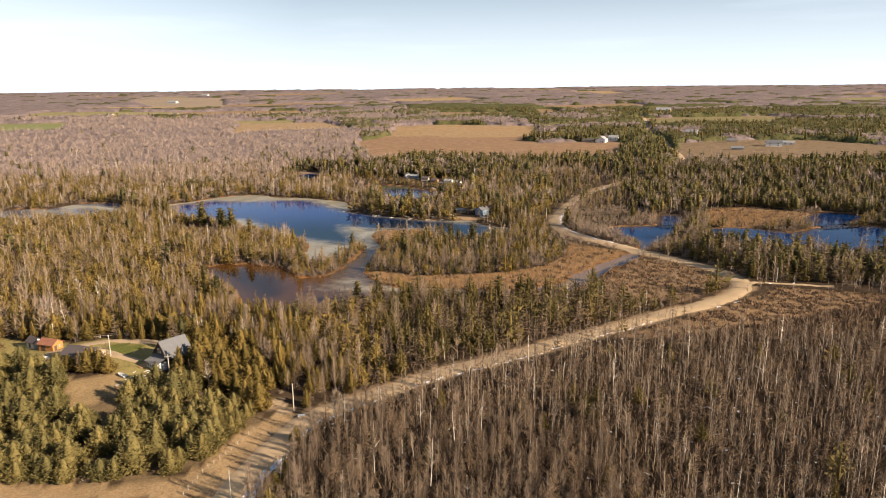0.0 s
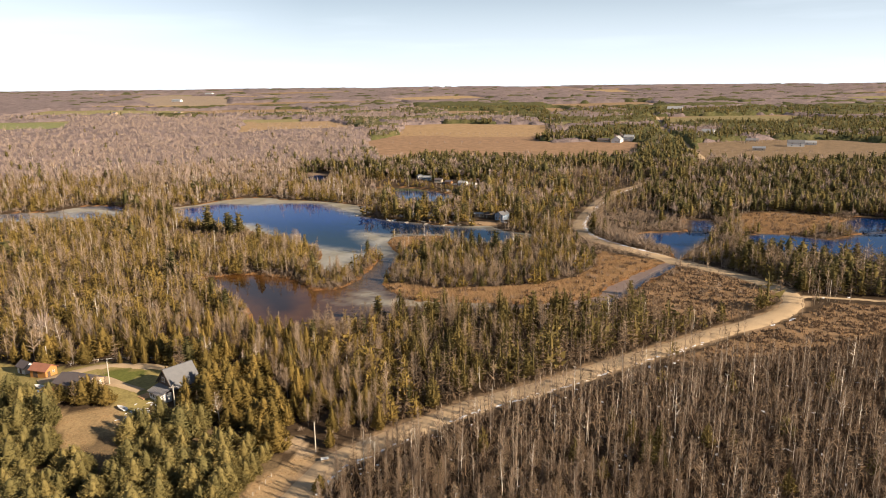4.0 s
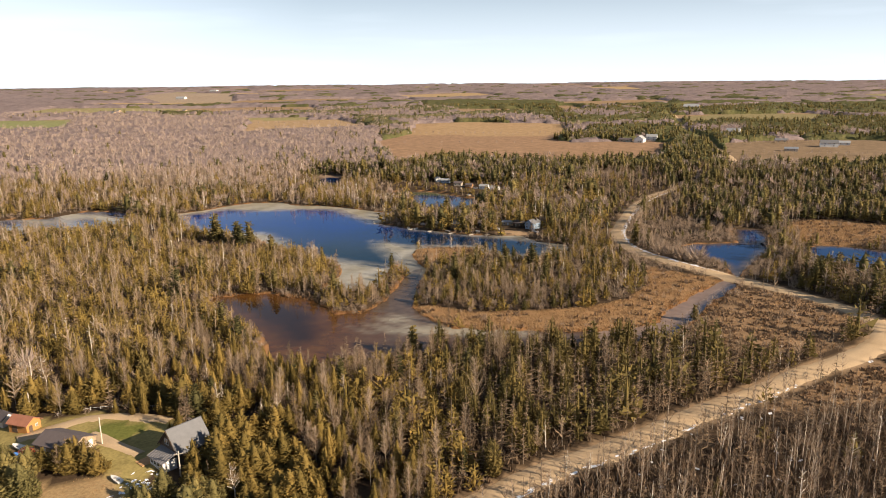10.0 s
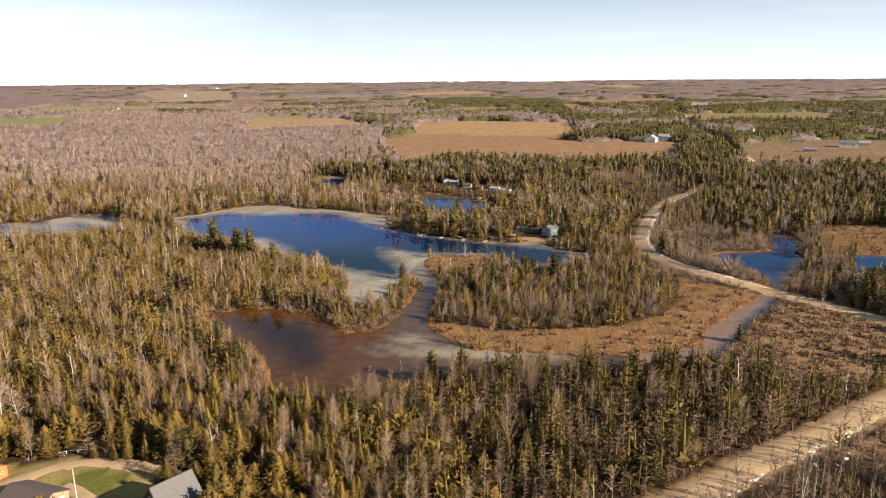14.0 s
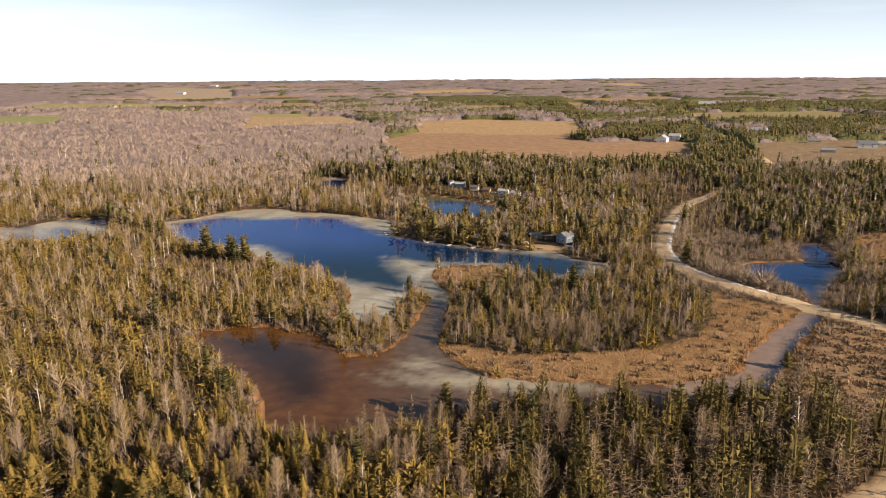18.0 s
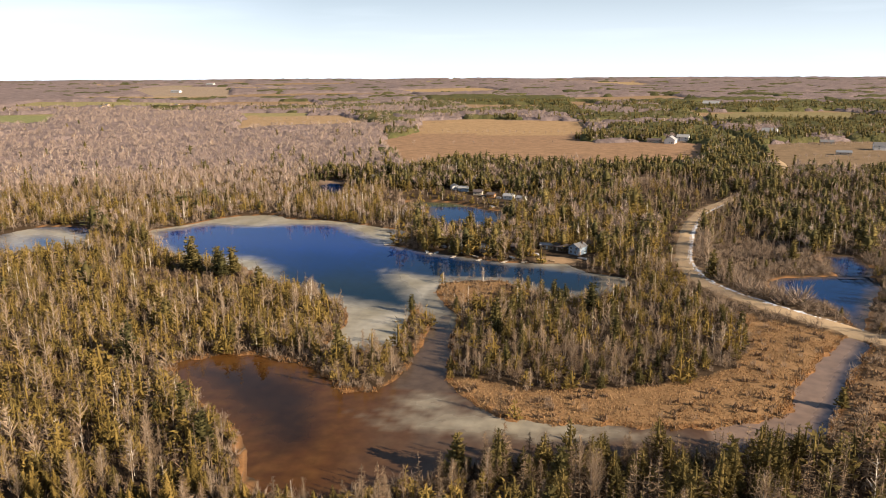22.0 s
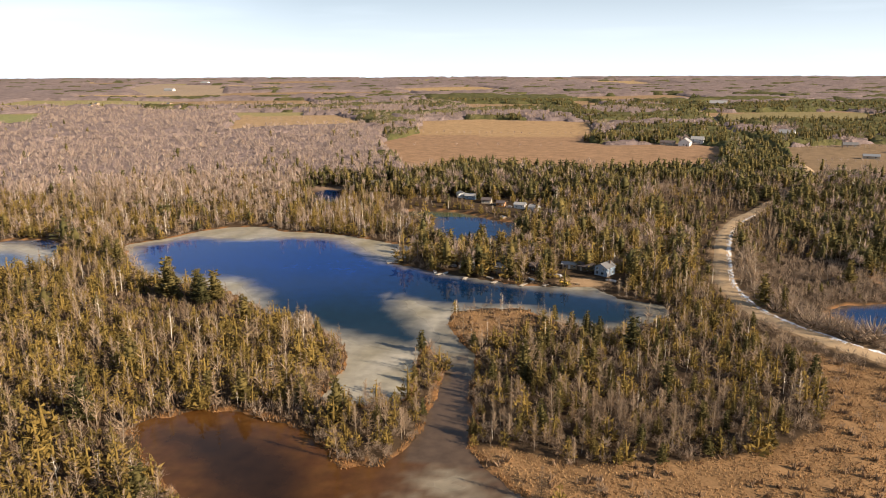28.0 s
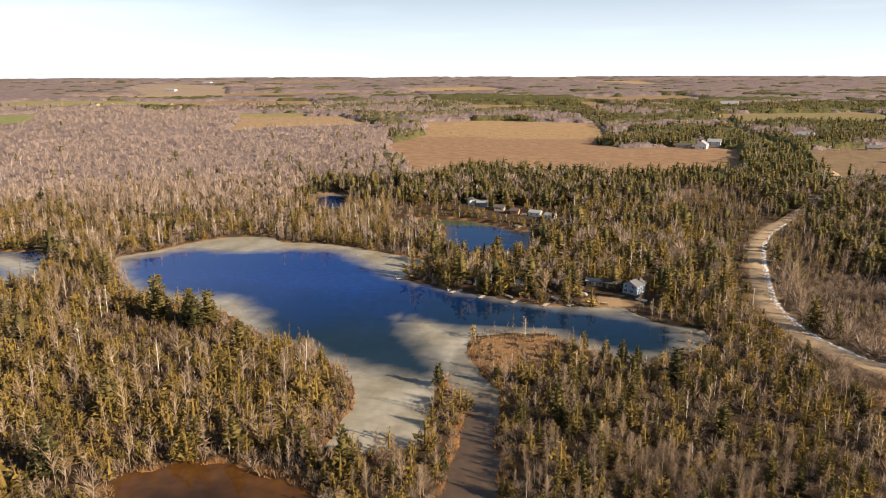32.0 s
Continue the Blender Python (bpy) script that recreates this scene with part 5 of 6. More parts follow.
deck = new("deck")
deck.matrix_world = house.matrix_world @ pose(-4.6, -8.6, 0)
for i in range(9):
    part("plank", boxed((-1.8, -1.6 + 0.36 * i, 0.42, 1.8, -1.28 + 0.36 * i, 0.5)), M_LOG, deck)
for px, py in ((-1.6, -1.4), (1.6, -1.4), (-1.6, 1.5), (1.6, 1.5)):
    part("leg", boxed((px - 0.08, py - 0.08, -0.5, px + 0.08, py + 0.08, 0.42)), M_GREY_WOOD, deck)
tagged(deck, "small brown plank deck before the porch", "deck")

building("garage", -145.6, 214.2, 79, 8.2, 11.5, 2.6, 4.3, M_TAN_BOARD, M_DARK_ROOF, "tan garage with a low brown-grey roof", "garage",
    windows=((-1.8, -5.75, 1.0, 1.2, 1.0, "-y"),), doors=((1.6, -5.75, 2.8, 2.3, "-y", M_WHITE), (-4.1, 2.5, 1.0, 2.1, "-x", M_WHITE)))
building("shed", -165.6, 225.0, 80, 4.6, 6.4, 2.6, 4.0, M_ORANGE, M_RUST_ROOF, "orange board shed with a rust-red roof", "shed",
    windows=((0.9, -3.2, 1.1, 0.8, 0.8, "-y"),), doors=((-1.0, -3.2, 1.1, 2.1, "-y", M_DARK_BOARD), (-2.3, 1.0, 1.8, 2.1, "-x", M_DARK_BOARD)))
building("shed", -174.6, 228.6, 66, 3.6, 4.6, 2.4, 3.8, M_WHITE, M_DARK_ROOF, "small white shed with a dark roof beside the orange one", "shed",
    windows=((0.0, -2.3, 1.0, 0.8, 0.8, "-y"),), doors=((-1.8, 0.3, 1.2, 2.0, "-x", M_DARK_BOARD),))


def utility_pole(x, y, h, arms, label):
    ob = new("utility_pole")
    ob.matrix_world = pose(x, y, gz(x, y), 0, 0, 30)
    part("post", tube(bmesh.new(), (0, 0, -0.5), (0, 0, h), 0.19, 0.13, 8), M_POLE, ob)
    if arms:
        arm = part("crossarm", boxed((-1.1, -0.22, h - 0.75, 1.1, -0.10, h - 0.62)), M_GREY_WOOD, ob)
        for i in (-1.0, -0.4, 0.4, 1.0):
            part("insulator", tube(bmesh.new(), (i, -0.16, h - 0.62), (i, -0.16, h - 0.45), 0.06, 0.04, 6), M_WHITE, arm)
    else:
        part("cap", tube(bmesh.new(), (0, 0, h), (0, 0, h + 0.1), 0.15, 0.05, 8), M_GREY_WOOD, ob)
        part("bracket", boxed((-0.05, -0.5, h - 1.0, 0.05, -0.12, h - 0.9)), M_GREY_WOOD, ob)
    return tagged(ob, label, "utility pole", group="utility poles")


for x, y, h, arms in ((-170, 233, 7.5, False), (-137.6, 217.3, 7.6, False), (-110.2, 206.0, 7.2, True), (-63.6, 191.6, 8.6, False), (-63.6, 145.8, 7.5, False), (125.6, 351.5, 7.5, False), (17.8, 512.5, 7.5, False)):
    utility_pole(x, y, h, arms, "bleached wooden utility pole" + (" with a crossarm" if arms else " beside the clearing or road"))


def boat(x, y, turn, l, hull, label, z=None, seats=True):
    """An open boat: a hollow pointed hull with benches."""
    ob = new("boat")
    ob.matrix_world = pose(x, y, (gz(x, y) if z is None else z) + 0.05, 0, 0, turn)
    bm, rings = bmesh.new(), []
    for q in (0.0, 0.35, 0.7, 0.9, 1.0):
        w = l * 0.19 * (1 - max(0, q - 0.4) ** 2 / 0.38) if q < 1 else 0.04
        yy = -l / 2 + l * q
        rings.append([bm.verts.new(p) for p in ((-w, yy, 0.62 + 0.15 * q), (-w * 0.7, yy, 0.08), (0, yy, 0.0 + 0.2 * q ** 4), (w * 0.7, yy, 0.08), (w, yy, 0.62 + 0.15 * q),
                                                (w * 0.88, yy, 0.6 + 0.15 * q), (0, yy, 0.16 + 0.2 * q ** 4), (-w * 0.88, yy, 0.6 + 0.15 * q))])
    for a, b in zip(rings, rings[1:]):
        for i in range(8):
            j = (i + 1) % 8
            bm.faces.new((a[i], a[j], b[j], b[i]))
    bm.faces.new(rings[0][::-1]), bm.faces.new(rings[-1])
    part("hull", bm, hull, ob)
    if seats:
        for q in (-0.22, 0.1):
            part("bench", boxed((-l * 0.15, l * q - 0.14, 0.4, l * 0.15, l * q + 0.14, 0.46)), M_GREY_WOOD, ob)
    return tagged(ob, label, "boat")


boat(-124.6, 202.4, 62, 4.2, M_WHITE, "white boat laid up on the grass")
boat(-159.0, 214.2, 70, 5.2, M_WHITE, "white boat stored beside the garage")


def car(x, y, turn, paint, label):
    ob = new("car")
    ob.matrix_world = pose(x, y, gz(x, y) + 0.03, 0, 0, turn)
    bm = bmesh.new()
    prof = [(-2.2, 0.35), (2.2, 0.35), (2.25, 0.75), (1.3, 0.95), (0.7, 1.45), (-1.4, 1.48), (-2.0, 0.98), (-2.25, 0.9)]
    sides = [[bm.verts.new((s * 0.88, yy, zz)) for yy, zz in prof] for s in (-1, 1)]
    bm.faces.new(sides[0][::-1]), bm.faces.new(sides[1])
    for i in range(8):
        j = (i + 1) % 8
        bm.faces.new((sides[0][i], sides[0][j], sides[1][j], sides[1][i]))
    bmesh.ops.recalc_face_normals(bm, faces=bm.faces)
    bmesh.ops.bevel(bm, geom=list(bm.edges), offset=0.07, segments=1, affect="EDGES")
    part("body", bm, paint, ob)
    for s in (-1, 1):
        part("window", boxed((s * 0.86 - 0.035, -1.5, 1.0, s * 0.86 + 0.035, 0.6, 1.36)), M_GLASS, ob)
        for yy in (-1.35, 1.35):
            wheel = part("wheel", tube(bmesh.new(), (s * 0.70, yy, 0.33), (s * 0.93, yy, 0.33), 0.33, 0.33, 12), M_TYRE, ob)
            part("rim", tube(bmesh.new(), (s * 0.925, yy, 0.33), (s * 0.945, yy, 0.33), 0.2, 0.18, 10), M_SILVER, wheel)
    return tagged(ob, label, "car")


car(-153.5, 218.5, 80, M_DARK_CAR, "dark car parked beside the tan garage")
car(-154.3, 211.6, 90, M_RED, "red car parked half behind the garage")


def log_pile(x, y, turn):
    ob = new("log_pile")
    ob.matrix_world = pose(x, y, gz(x, y), 0, 0, turn)
    for row, n in enumerate((5, 4, 3)):
        for i in range(n):
            xx = (i - (n - 1) / 2) * 0.42
            part("log", tube(bmesh.new(), (xx, -2.0 + 0.13 * i, 0.2 + 0.36 * row), (xx + 0.05, 2.0 + 0.1 * row, 0.2 + 0.36 * row), 0.2, 0.18, 7), M_LOG, ob)
    return tagged(ob, "pile of cut orange-brown logs among the cedars", "log pile")


log_pile(-106.5, 201.5, -60)
log_pile(-103.0, 203.0, -75)


def fence():
    ob = new("fence")
    ends = [(-75.6, 146), (-75.2, 155.5), (-72.7, 167.1), (-70.8, 178.3)]
    pts = smooth_line(ends, 2.3)
    for x, y in pts:
        z = gz(x, y)
        part("post", tube(bmesh.new(), (x, y, z - 0.3), (x, y, z + 1.15), 0.075, 0.065, 6), M_POLE, ob)
    for level in (0.5, 0.95):
        bm = bmesh.new()
        for (ax, ay), (bx, by) in zip(pts, pts[1:]):
            tube(bm, (ax, ay, gz(ax, ay) + level), (bx, by, gz(bx, by) + level), 0.012, 0.012, 3)
        part("wire", bm, M_METAL_ROOF, ob)
    tagged(ob, "wooden post and wire fence along the planted pines", "fence")


fence()
crate = new("roadside_box")
crate.matrix_world = pose(-59.9, 187.4, gz(-59.9, 187.4), 0, 0, 20)
part("body", boxed((-0.9, -0.5, -0.05, 0.9, 0.5, 0.8)), M_TAN_BOARD, crate)
part("lid", boxed((-1.0, -0.6, 0.8, 1.0, 0.6, 0.9)), M_WHITE, crate)
tagged(crate, "pale wooden box at the roadside under the pole", "box")


def yard_fence():
    """The low pale rail behind the drive."""
    ob = new("rail_fence")
    pts = smooth_line([(-162, 233.5), (-152, 238.5), (-143, 240.5), (-134, 240.5)], 2.6)
    for x, y in pts:
        z = gz(x, y)
        part("post", boxed((x - 0.07, y - 0.07, z - 0.3, x + 0.07, y + 0.07, z + 0.75)), M_WHITE, ob)
    for (ax, ay), (bx, by) in zip(pts, pts[1:]):
        part("rail", tube(bmesh.new(), (ax, ay, gz(ax, ay) + 0.62), (bx, by, gz(bx, by) + 0.62), 0.05, 0.05, 4), M_WHITE, ob)
    tagged(ob, "low white rail fence behind the gravel drive", "fence")


yard_fence()

# ---- culvert under the road ----
culvert = new("culvert")
culvert.matrix_world = pose(69.5, 414.8, -0.2, 0, 0, 50)
pipe = bmesh.new()
for s in (-1, 1):
    tube(pipe, (s * 4.7, 0, 0.25), (s * 3.6, 0, 0.25), 0.6, 0.6, 12)
part("pipe", pipe, M_METAL_ROOF, culvert)
for s in (-1, 1):
    part("headwall", boxed((s * 4.15 - 0.15, -1.8, -0.8, s * 4.15 + 0.15, 1.8, 0.75)), M_GREY_WOOD, culvert)
tagged(culvert, "low culvert with timber headwalls under the gravel road", "culvert")

# ---- cottages on the lake shore ----
building("cottage", -29.6, 524.5, -38, 6.6, 7.8, 4.2, 6.0, M_BLUE, M_SHINGLE, "pale blue two-storey cottage by the lake shore", "house",
    windows=((-1.7, -3.9, 2.9, 1.3, 1.3, "-y"), (1.7, -3.9, 2.9, 1.3, 1.3, "-y"), (-1.8, -3.9, 0.7, 1.6, 1.5, "-y"), (1.2, -3.9, 0.7, 1.6, 1.5, "-y"), (3.3, -1.5, 2.9, 1.1, 1.1, "+x"), (3.3, 1.8, 0.9, 1.1, 1.1, "+x")),
    doors=((3.3, -2.6, 1.0, 2.1, "+x", M_WHITE),), chimney=(1.2, 2.0, 6.8))
building("cottage", -46.0, 534.0, 84, 4.2, 7.5, 2.4, 3.1, M_TAN_BOARD, M_PALE_ROOF, "long low cabin with a pale flat-pitched roof", "house",
    windows=((-2.1, -2.4, 0.9, 1.2, 1.0, "-x"), (-2.1, 2.2, 0.9, 1.2, 1.0, "-x")), doors=((-2.1, 0.0, 1.0, 2.0, "-x", M_WHITE),))
building("cottage", -38.0, 530.5, 60, 5.4, 7.5, 2.6, 4.0, M_DARK_BOARD, M_DARK_ROOF, "dark brown cabin between the shore cottages", "house",
    windows=((-2.7, -1.8, 0.9, 1.2, 1.0, "-x"), (0, -3.75, 0.9, 1.2, 1.0, "-y")), doors=((-2.7, 1.6, 1.0, 2.0, "-x", M_GREY_WOOD),))
for x, y, turn, w, l, wm, rm, what in ((-62, 527, 70, 5, 6.5, M_DARK_BOARD, M_DARK_ROOF, "dark cabin half hidden by shore pines"), (-80, 524, 75, 4.6, 6, M_GREY_WOOD, M_PALE_ROOF, "weathered grey cabin half hidden by shore pines"),
                                       (-97, 528, 60, 5, 6, M_WHITE, M_DARK_ROOF, "small white cabin among the shore pines"), (-10, 634, 30, 6, 8, M_GREY_WOOD, M_SHINGLE, "grey-roofed cabin deep in the woods"),
                                       (128, 690, 85, 4, 7, M_WHITE, M_PALE_ROOF, "white trailer cabin in the dark woods"), (-14, 749, 80, 5, 9, M_WHITE, M_PALE_ROOF, "white-roofed cabin in the woods"),
                                       (-120, 722, 20, 6, 8, M_WHITE, M_PALE_ROOF, "white cottage beside the back lake"), (-112, 716, 80, 5, 8, M_BLUE, M_PALE_ROOF, "pale grey-blue cottage beside the back lake"),
                                       (-88, 694, 75, 4, 6, M_ORANGE, M_DARK_ROOF, "small orange cabin beside the back lake"), (-74, 690, 70, 5, 8, M_WHITE, M_PALE_ROOF, "white trailer beside the back lake"),
                                       (-64, 682, 60, 5, 7, M_WHITE, M_PALE_ROOF, "white cottage at the back lake's end"), (-99, 703, 80, 5, 7, M_GREY_WOOD, M_DARK_ROOF, "grey cabin beside the back lake"),
                                       (-194, 757, 85, 6, 9, M_WHITE, M_SHINGLE, "grey-roofed cottage behind the far woods"), (-183, 752, 40, 4, 5, M_ORANGE, M_RUST_ROOF, "orange hut behind the far woods"),
                                       (-148, 745, 75, 5, 7, M_WHITE, M_SHINGLE, "pale cottage in the far woods")):
    building("cabin", x, y, turn, w, l, 2.7, 4.1, wm, rm, what, "house", windows=((-w / 2, -l / 4, 0.9, 1.2, 1.0, "-x"), (-w / 2, l / 4, 0.9, 1.2, 1.0, "-x"), (-w / 4, -l / 2, 0.9, 1.1, 1.0, "-y")),
             doors=((w / 5, -l / 2, 1.0, 2.0, "-y", M_GREY_WOOD),))


def dock(x, y, turn, l, label):
    """A plank dock on posts; it runs out along its own -y."""
    ob = new("dock")
    ob.matrix_world = pose(x, y, 0, 0, 0, turn)
    n = int(l / 0.42)
    for i in range(n):
        part("plank", boxed((-0.8, -l / 2 + i * 0.42, 0.38, 0.8, -l / 2 + i * 0.42 + 0.36, 0.45)), M_POLE, ob)
    for s in (-0.7, 0.7):
        part("stringer", boxed((s - 0.06, -l / 2, 0.22, s + 0.06, l / 2, 0.38)), M_GREY_WOOD, ob)
        for yy in (-l / 2 + 0.3, 0, l / 2 - 0.3):
            part("post", tube(bmesh.new(), (s * 1.2, yy, -1.7), (s * 1.2, yy, 0.75), 0.07, 0.07, 6), M_GREY_WOOD, ob)
    return tagged(ob, label, "dock", group="docks along the lake")


for x, y, turn, l in ((-136.5, 536.2, -70, 6.5), (-110.0, 517.6, -20, 4.2), (-96.5, 511.8, -15, 4.5), (-82.0, 507.2, -25, 5), (-68.5, 504.6, -30, 5.5), (-58.0, 505.4, -35, 4.5)):
    dock(x, y, turn, l, "pale weathered plank dock at the lake shore")
dock(-84, 654, 40, 5, "pale swimming dock on the back lake")
dock(-76.5, 648, 60, 5, "pale plank dock at the back lake")
boat(-138.5, 538.0, 95, 4.4, M_WHITE, "white boat pulled up beside a dock", 0.25)
boat(-112.6, 521.5, 20, 4.0, M_WHITE, "white rowing boat on the shore", None)
boat(-106.8, 519.6, -30, 3.6, M_WHITE, "white rowing boat on the shore", None)
boat(-84.8, 512.6, 60, 3.8, M_GREY_WOOD, "grey upturned-looking boat on the shore", None)
boat(-65.0, 510.5, 40, 4.2, M_WHITE, "white boat beside a plank dock", None)
boat(-50.0, 507.5, 75, 4.0, M_YELLOW, "yellow boat on the sandy shore", None)
boat(-44.0, 507.6, 85, 3.4, M_TAN_BOARD, "tan canoe on the sandy shore", None, False)
boat(-28.0, 512.5, 60, 5.0, M_WHITE, "white boat below the blue cottage", None)
building("swim_raft_shelter", -84.5, 656.5, 35, 2.6, 3.4, 1.7, 2.3, M_TAN_BOARD, M_PALE_ROOF, "small roofed raft on the back lake", "raft", z=float(base_height(np.array([-100.0]), np.array([634.0]))[0]) - 0.1)
for x, y, turn, paint, what in ((-56.5, 518.5, 30, M_DARK_CAR, "dark car parked behind the shore"), (-52.5, 517.0, 60, M_SILVER, "silver car parked behind the shore"), (-104.5, 529.5, 50, M_SILVER, "silver car parked under shore pines"),
                                (-82, 690, 80, M_SILVER, "pale van parked beside the back lake"), (-94, 696, 60, M_DARK_CAR, "dark car parked beside the back lake")):
    car(x, y, turn, paint, what)


def tarpaulin(x, y, turn, mat, label):
    bm = bmesh.new()
    rng = np.random.default_rng(int(abs(x)))
    n = 5
    grid = [[bm.verts.new((i - 2, j - 2, max(0.0, 1.1 - 0.25 * ((i - 2) ** 2 + (j - 2) ** 2)) + rng.uniform(0, 0.12))) for j in range(n)] for i in range(n)]
    for i in range(n - 1):
        for j in range(n - 1):
            bm.faces.new((grid[i][j], grid[i + 1][j], grid[i + 1][j + 1], grid[i][j + 1]))
    me = bpy.data.meshes.new("tarpaulin")
    bm.to_mesh(me)
    me.materials.append(mat)
    ob = new("tarpaulin", me)
    ob.matrix_world = pose(x, y, gz(x, y), 0, 0, turn)
    return tagged(ob, label, "tarpaulin")


tarpaulin(-155.8, 213.0, 10, M_ORANGE_CLOTH, "orange tarpaulin over goods beside the garage")
tarpaulin(-156.8, 210.0, 40, M_BLUE_CLOTH, "blue tarpaulin over goods beside the garage")
tarpaulin(-178, 754, 0, M_BLUE_CLOTH, "blue tarpaulin beside the far cottages")

# ---- hedgerows between the fields ----
hedge_rng = np.random.default_rng(600)
for n, (kind, (ax, ay), (bx, by), gap) in enumerate((("hard", (-1150, 1530), (-740, 1570), 9), ("hard", (-1000, 1610), (-720, 1660), 11), ("hard", (-560, 1300), (-360, 1345), 9), ("hard", (-1500, 2700), (-1150, 2640), 12), ("pine", (300, 1340), (430, 1350), 9), ("hard", (205, 900), (400, 872), 6), ("hard", (215, 985), (330, 1010), 5), ("hard", (-200, 985), (-10, 1000), 22), ("hard", (-222, 1128), (20, 1130), 9), ("hard", (18, 1134), (14, 1330), 12), ("pine", (150, 1050), (165, 1120), 7), 
                                                     ("hard", (-235, 1145), (-240, 1330), 10), ("pine", (215, 1090), (400, 1140), 6), ("pine", (215, 1105), (400, 1155), 6), ("pine", (-5, 1052), (90, 1062), 5), ("pine", (-2, 1060), (85, 1072), 6))):
    steps = int(math.hypot(bx - ax, by - ay) / gap)
    row = [(ax + (bx - ax) * i / steps + hedge_rng.normal(0, 1.2), ay + (by - ay) * i / steps + hedge_rng.normal(0, 1.2), kind, hedge_rng.uniform(5, 8) if kind == "hard" else hedge_rng.uniform(8, 13)) for i in range(steps)]
    woods("hedgerow", kind, row, 1.2, "row of leafless trees between dry fields" if kind == "hard" else "row of dark pines beside the far farm", 610 + n, 1 if kind == "hard" else 0)


# ---- farms far off ----
def farm_house(x, y, turn, w, l, wall, ridge, wm, rm, label, name="farmhouse", category="house"):
    building(name, x, y, turn, w, l, wall, ridge, wm, rm, label, category,
             windows=tuple((sx * w / 2, yy, zz, 1.3, 1.4, "-x" if sx < 0 else "+x") for sx in (-1,) for yy in (-l / 4, l / 4) for zz in ((0.9, 3.4) if wall > 4 else (0.9,))) + ((0, -l / 2, 0.9, 1.5, 1.4, "-y"),),
             doors=((w / 4, -l / 2, 1.2, 2.1, "-y", M_DARK_BOARD),))


farm_house(106, 1027, -20, 12, 17, 4.5, 8.5, M_WHITE, M_PALE_ROOF, "large white gabled barn beside the tan field", "barn", "barn")
farm_house(125, 1052, 70, 9, 14, 5.0, 8.0, M_WHITE, M_PALE_ROOF, "white farmhouse behind the barn")
farm_house(88, 1034, 70, 8, 16, 3.0, 5.0, M_GREY_WOOD, M_DARK_ROOF, "low grey farm shed beside the barn", "farm_shed", "shed")
farm_house(250, 1130, 60, 11, 18, 4.8, 8.5, M_WHITE, M_PALE_ROOF, "white farmhouse before dark woods")
farm_house(236, 1122, 80, 7, 10, 3.0, 5.0, M_GREY_WOOD, M_SHINGLE, "grey farm shed before dark woods", "farm_shed", "shed")
farm_house(318, 966, 75, 11, 19, 4.8, 8.0, M_WHITE, M_SHINGLE, "grey-roofed farmhouse in the dry field")
farm_house(342, 985, 70, 8, 14, 3.0, 5.0, M_WHITE, M_PALE_ROOF, "low white farm shed in the dry field", "farm_shed", "shed")
farm_house(280, 1018, 80, 9, 15, 3.0, 5.5, M_TAN_BOARD, M_SHINGLE, "tan bungalow in the dry field", "bungalow", "house")
farm_house(262, 925, 75, 7, 14, 2.8, 4.5, M_GREY_WOOD, M_METAL_ROOF, "low shed with a blue-grey metal roof in the field", "farm_shed", "shed")
farm_house(322, 1780, 70, 18, 34, 6.5, 12, M_TAN_BOARD, M_PALE_ROOF, "large tan house on the far green field", "mansion", "house")
farm_house(-1545, 3290, 75, 20, 40, 7, 12, M_WHITE, M_PALE_ROOF, "white barn on the far tan field", "barn", "barn")
farm_house(-1330, 2560, 75, 14, 40, 5, 9, M_WHITE, M_PALE_ROOF, "long pale barn on the far tan field", "barn", "barn")
for x, y, l in ((-985, 1580, 9), (-955, 1592, 11), (-1010, 1640, 8), (-870, 1690, 9), (390, 2900, 22), (690, 2300, 20), (-330, 3900, 40)):
    farm_house(x, y, 75, 9, l, 3.5, 6, M_TAN_BOARD, M_SHINGLE, "small tan farm building far off among fields")


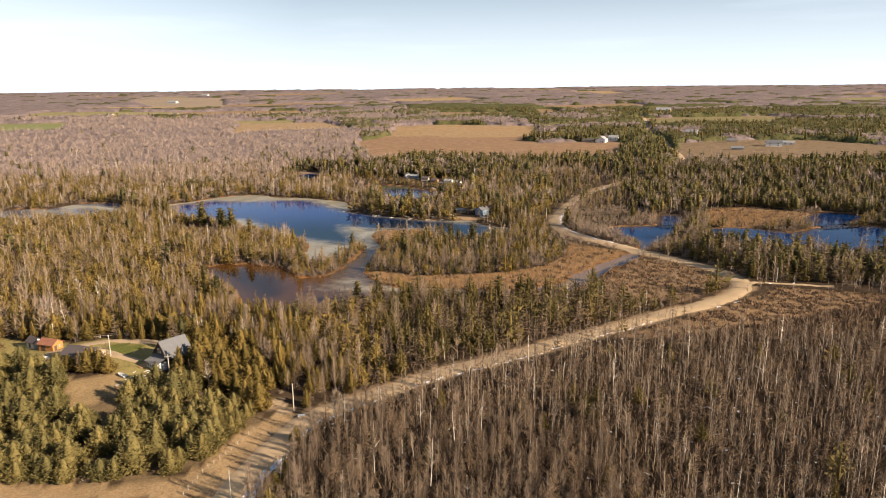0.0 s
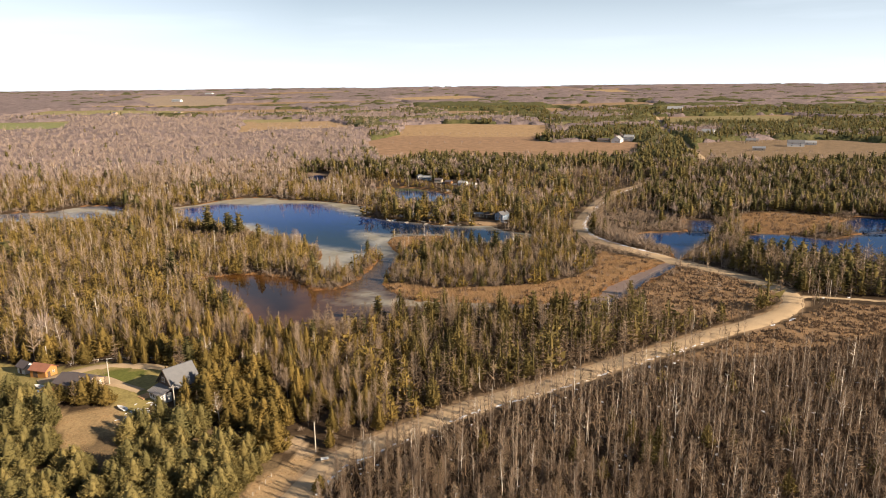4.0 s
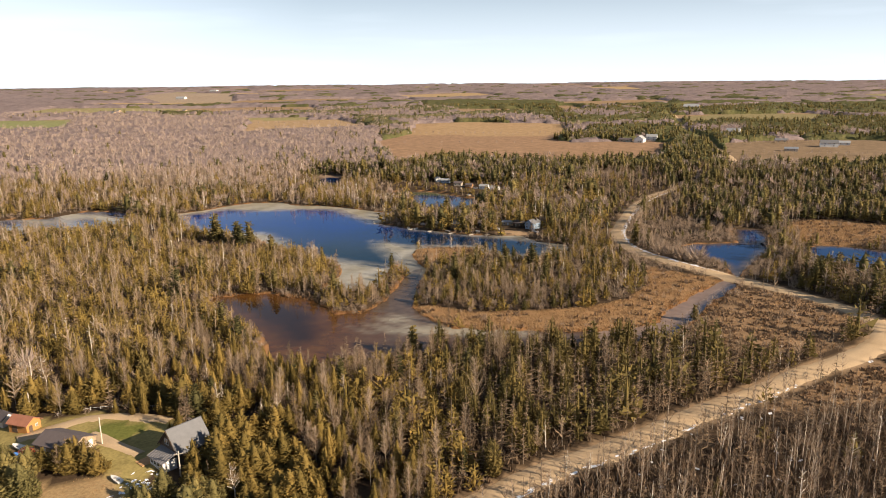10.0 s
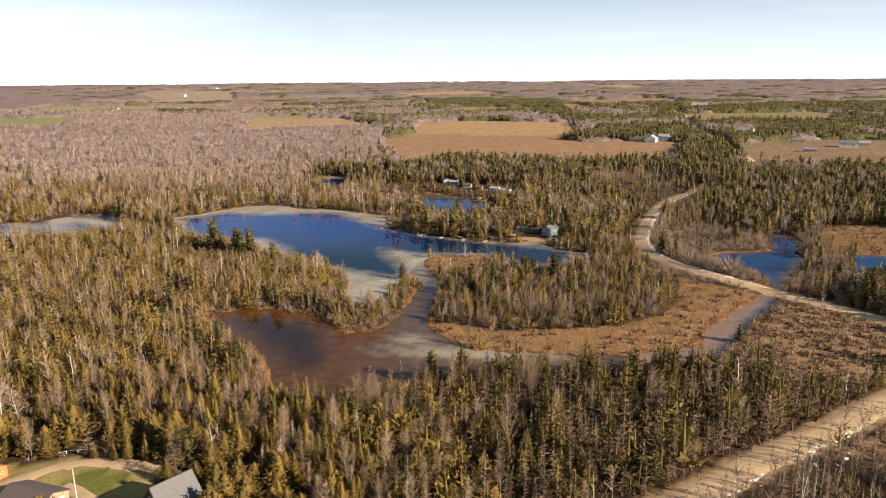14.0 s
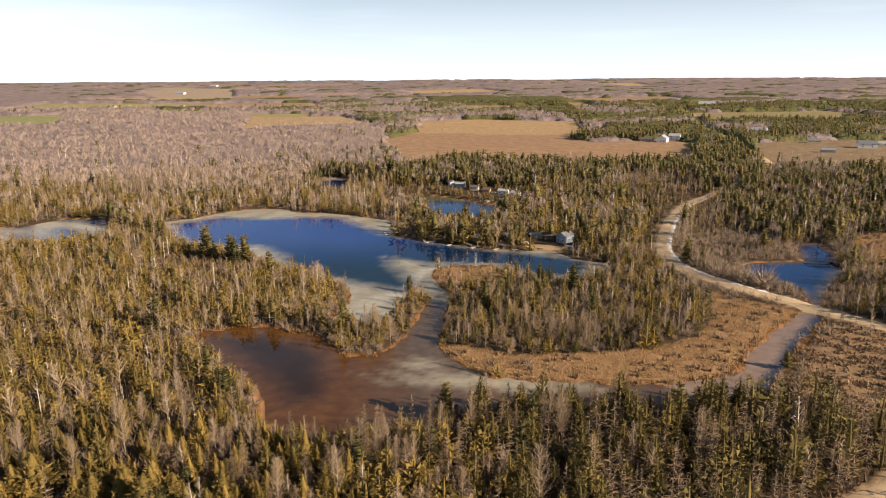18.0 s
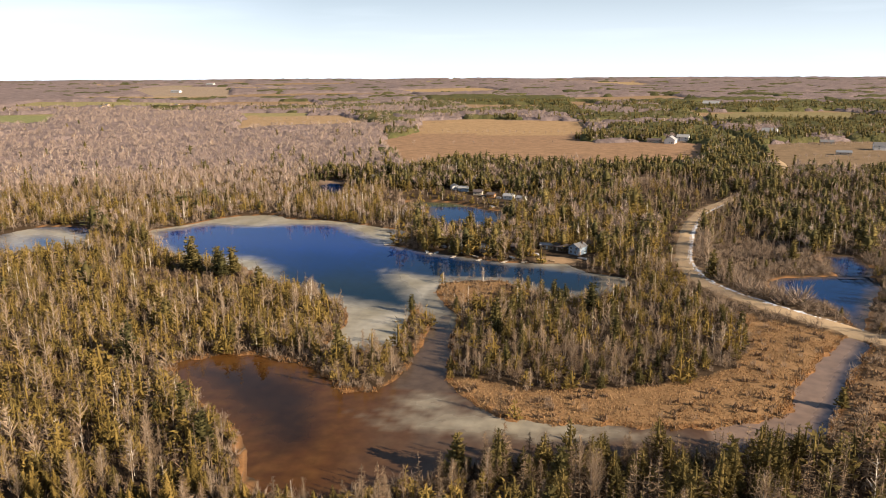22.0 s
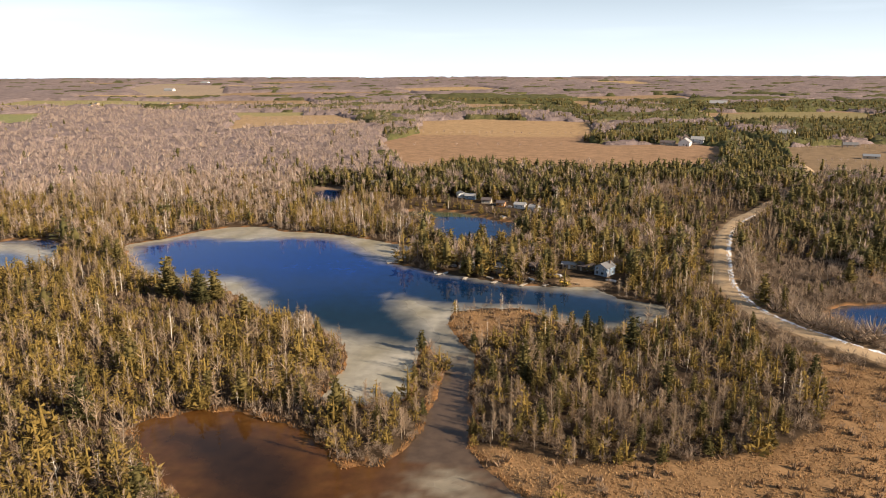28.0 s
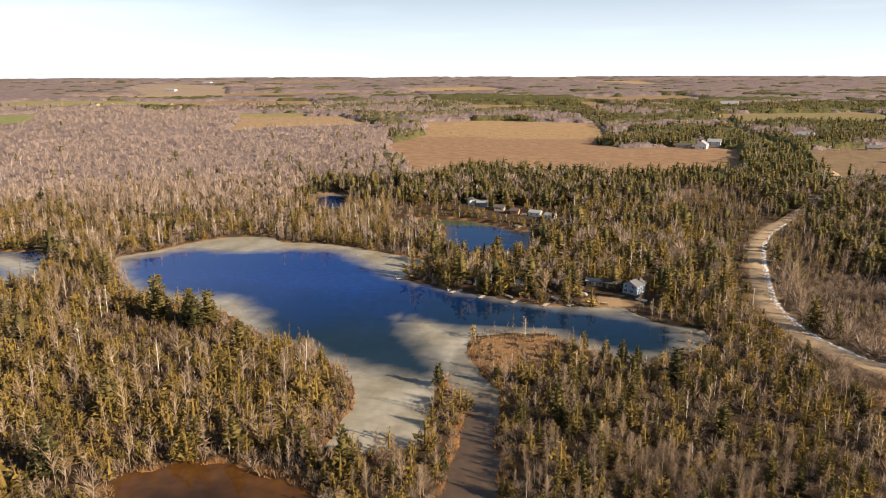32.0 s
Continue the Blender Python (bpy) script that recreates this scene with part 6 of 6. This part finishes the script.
# ---- old snow in the shade ----
def snow():
    rng = np.random.default_rng(400)
    verts, faces = [], []
    def blot(x, y, a, rx, ry, z):
        n, k = 9, len(verts)
        verts.append((x, y, z + 0.04))
        for i in range(n):
            q, r = i * math.tau / n, rng.uniform(0.6, 1.15)
            px, py = r * rx * math.cos(q), r * ry * math.sin(q)
            verts.append((x + px * math.cos(a) - py * math.sin(a), y + px * math.sin(a) + py * math.cos(a), z - 0.03))
        for i in range(n):
            faces.append((k, k + 1 + i, k + 1 + (i + 1) % n))
    line = np.array(smooth_line(ROAD_SOUTH, 1.1))
    t = np.gradient(line, axis=0)
    t /= np.linalg.norm(t, axis=1)[:, None]
    keep = wob(line[:, 0], line[:, 1], 38, 401)
    for (x, y), (tx, ty), w in zip(line, t, keep):
        strong = (y > 430) or (y < 160)
        if (290 < y < 420) or (not strong and w < -0.55) or rng.uniform() < (0.1 if strong else 0.35):
            continue
        off = (3.3 if strong else 4.0) + rng.normal(0, 0.35)
        px, py = x + ty * off, y - tx * off
        road = max(gz(x, y), 0.35) + 0.3
        if y < 166:
            for wide in (4.6, 5.8):
                blot(x + ty * wide, y - tx * wide, math.atan2(ty, tx), rng.uniform(0.9, 1.6), rng.uniform(0.6, 0.9), gz(x + ty * wide, y - tx * wide) + 0.16)
        blot(px, py, math.atan2(ty, tx), rng.uniform(0.7, 1.5), rng.uniform(0.35, 0.75) * (2.0 if y > 430 else 1.4 if strong else 1.0), road - 0.04 if off < 3.8 else road - 0.04 - 0.36 * (off - 3.8))
    for (x, y), (tx, ty) in zip(line, t):
        if not 440 < y < 640 or rng.uniform() < 0.3:
            continue
        off = rng.uniform(1.5, 3.0)
        blot(x + ty * off, y - tx * off, math.atan2(ty, tx), rng.uniform(0.7, 1.6), rng.uniform(0.2, 0.5), max(gz(x, y), 0.35) + 0.33)
    for _ in range(420):
        x, y = rng.uniform(-60, 110), rng.uniform(120, 270)
        if inside(np.array([x]), np.array([y]), NEAR_SOUTH)[0] and line_distance(np.array([x]), np.array([y]), ROAD)[0] > 6:
            blot(x, y, rng.uniform(0, 6), rng.uniform(0.3, 1.1), rng.uniform(0.2, 0.6), gz(x, y) + 0.04)
    for _ in range(70):
        x, y = rng.normal(-116, 3.0), rng.normal(201, 3.5)
        blot(x, y, rng.uniform(0, 6), rng.uniform(0.3, 1.0), rng.uniform(0.2, 0.6), gz(x, y) + 0.04)
    for x, y in ((99, 318), (97, 316), (88, 309), (122, 349), (133, 350)):
        blot(x, y, 0.8, 1.6, 0.7, gz(x, y) + 0.1)
    ob = mesh_object("snow", verts, faces, [M_SNOW])
    ob.data.polygons.foreach_set("use_smooth", np.ones(len(faces), bool))
    tagged(ob, "patches of old snow in the shade of road and woods", "snow", kind="stuff")


snow()
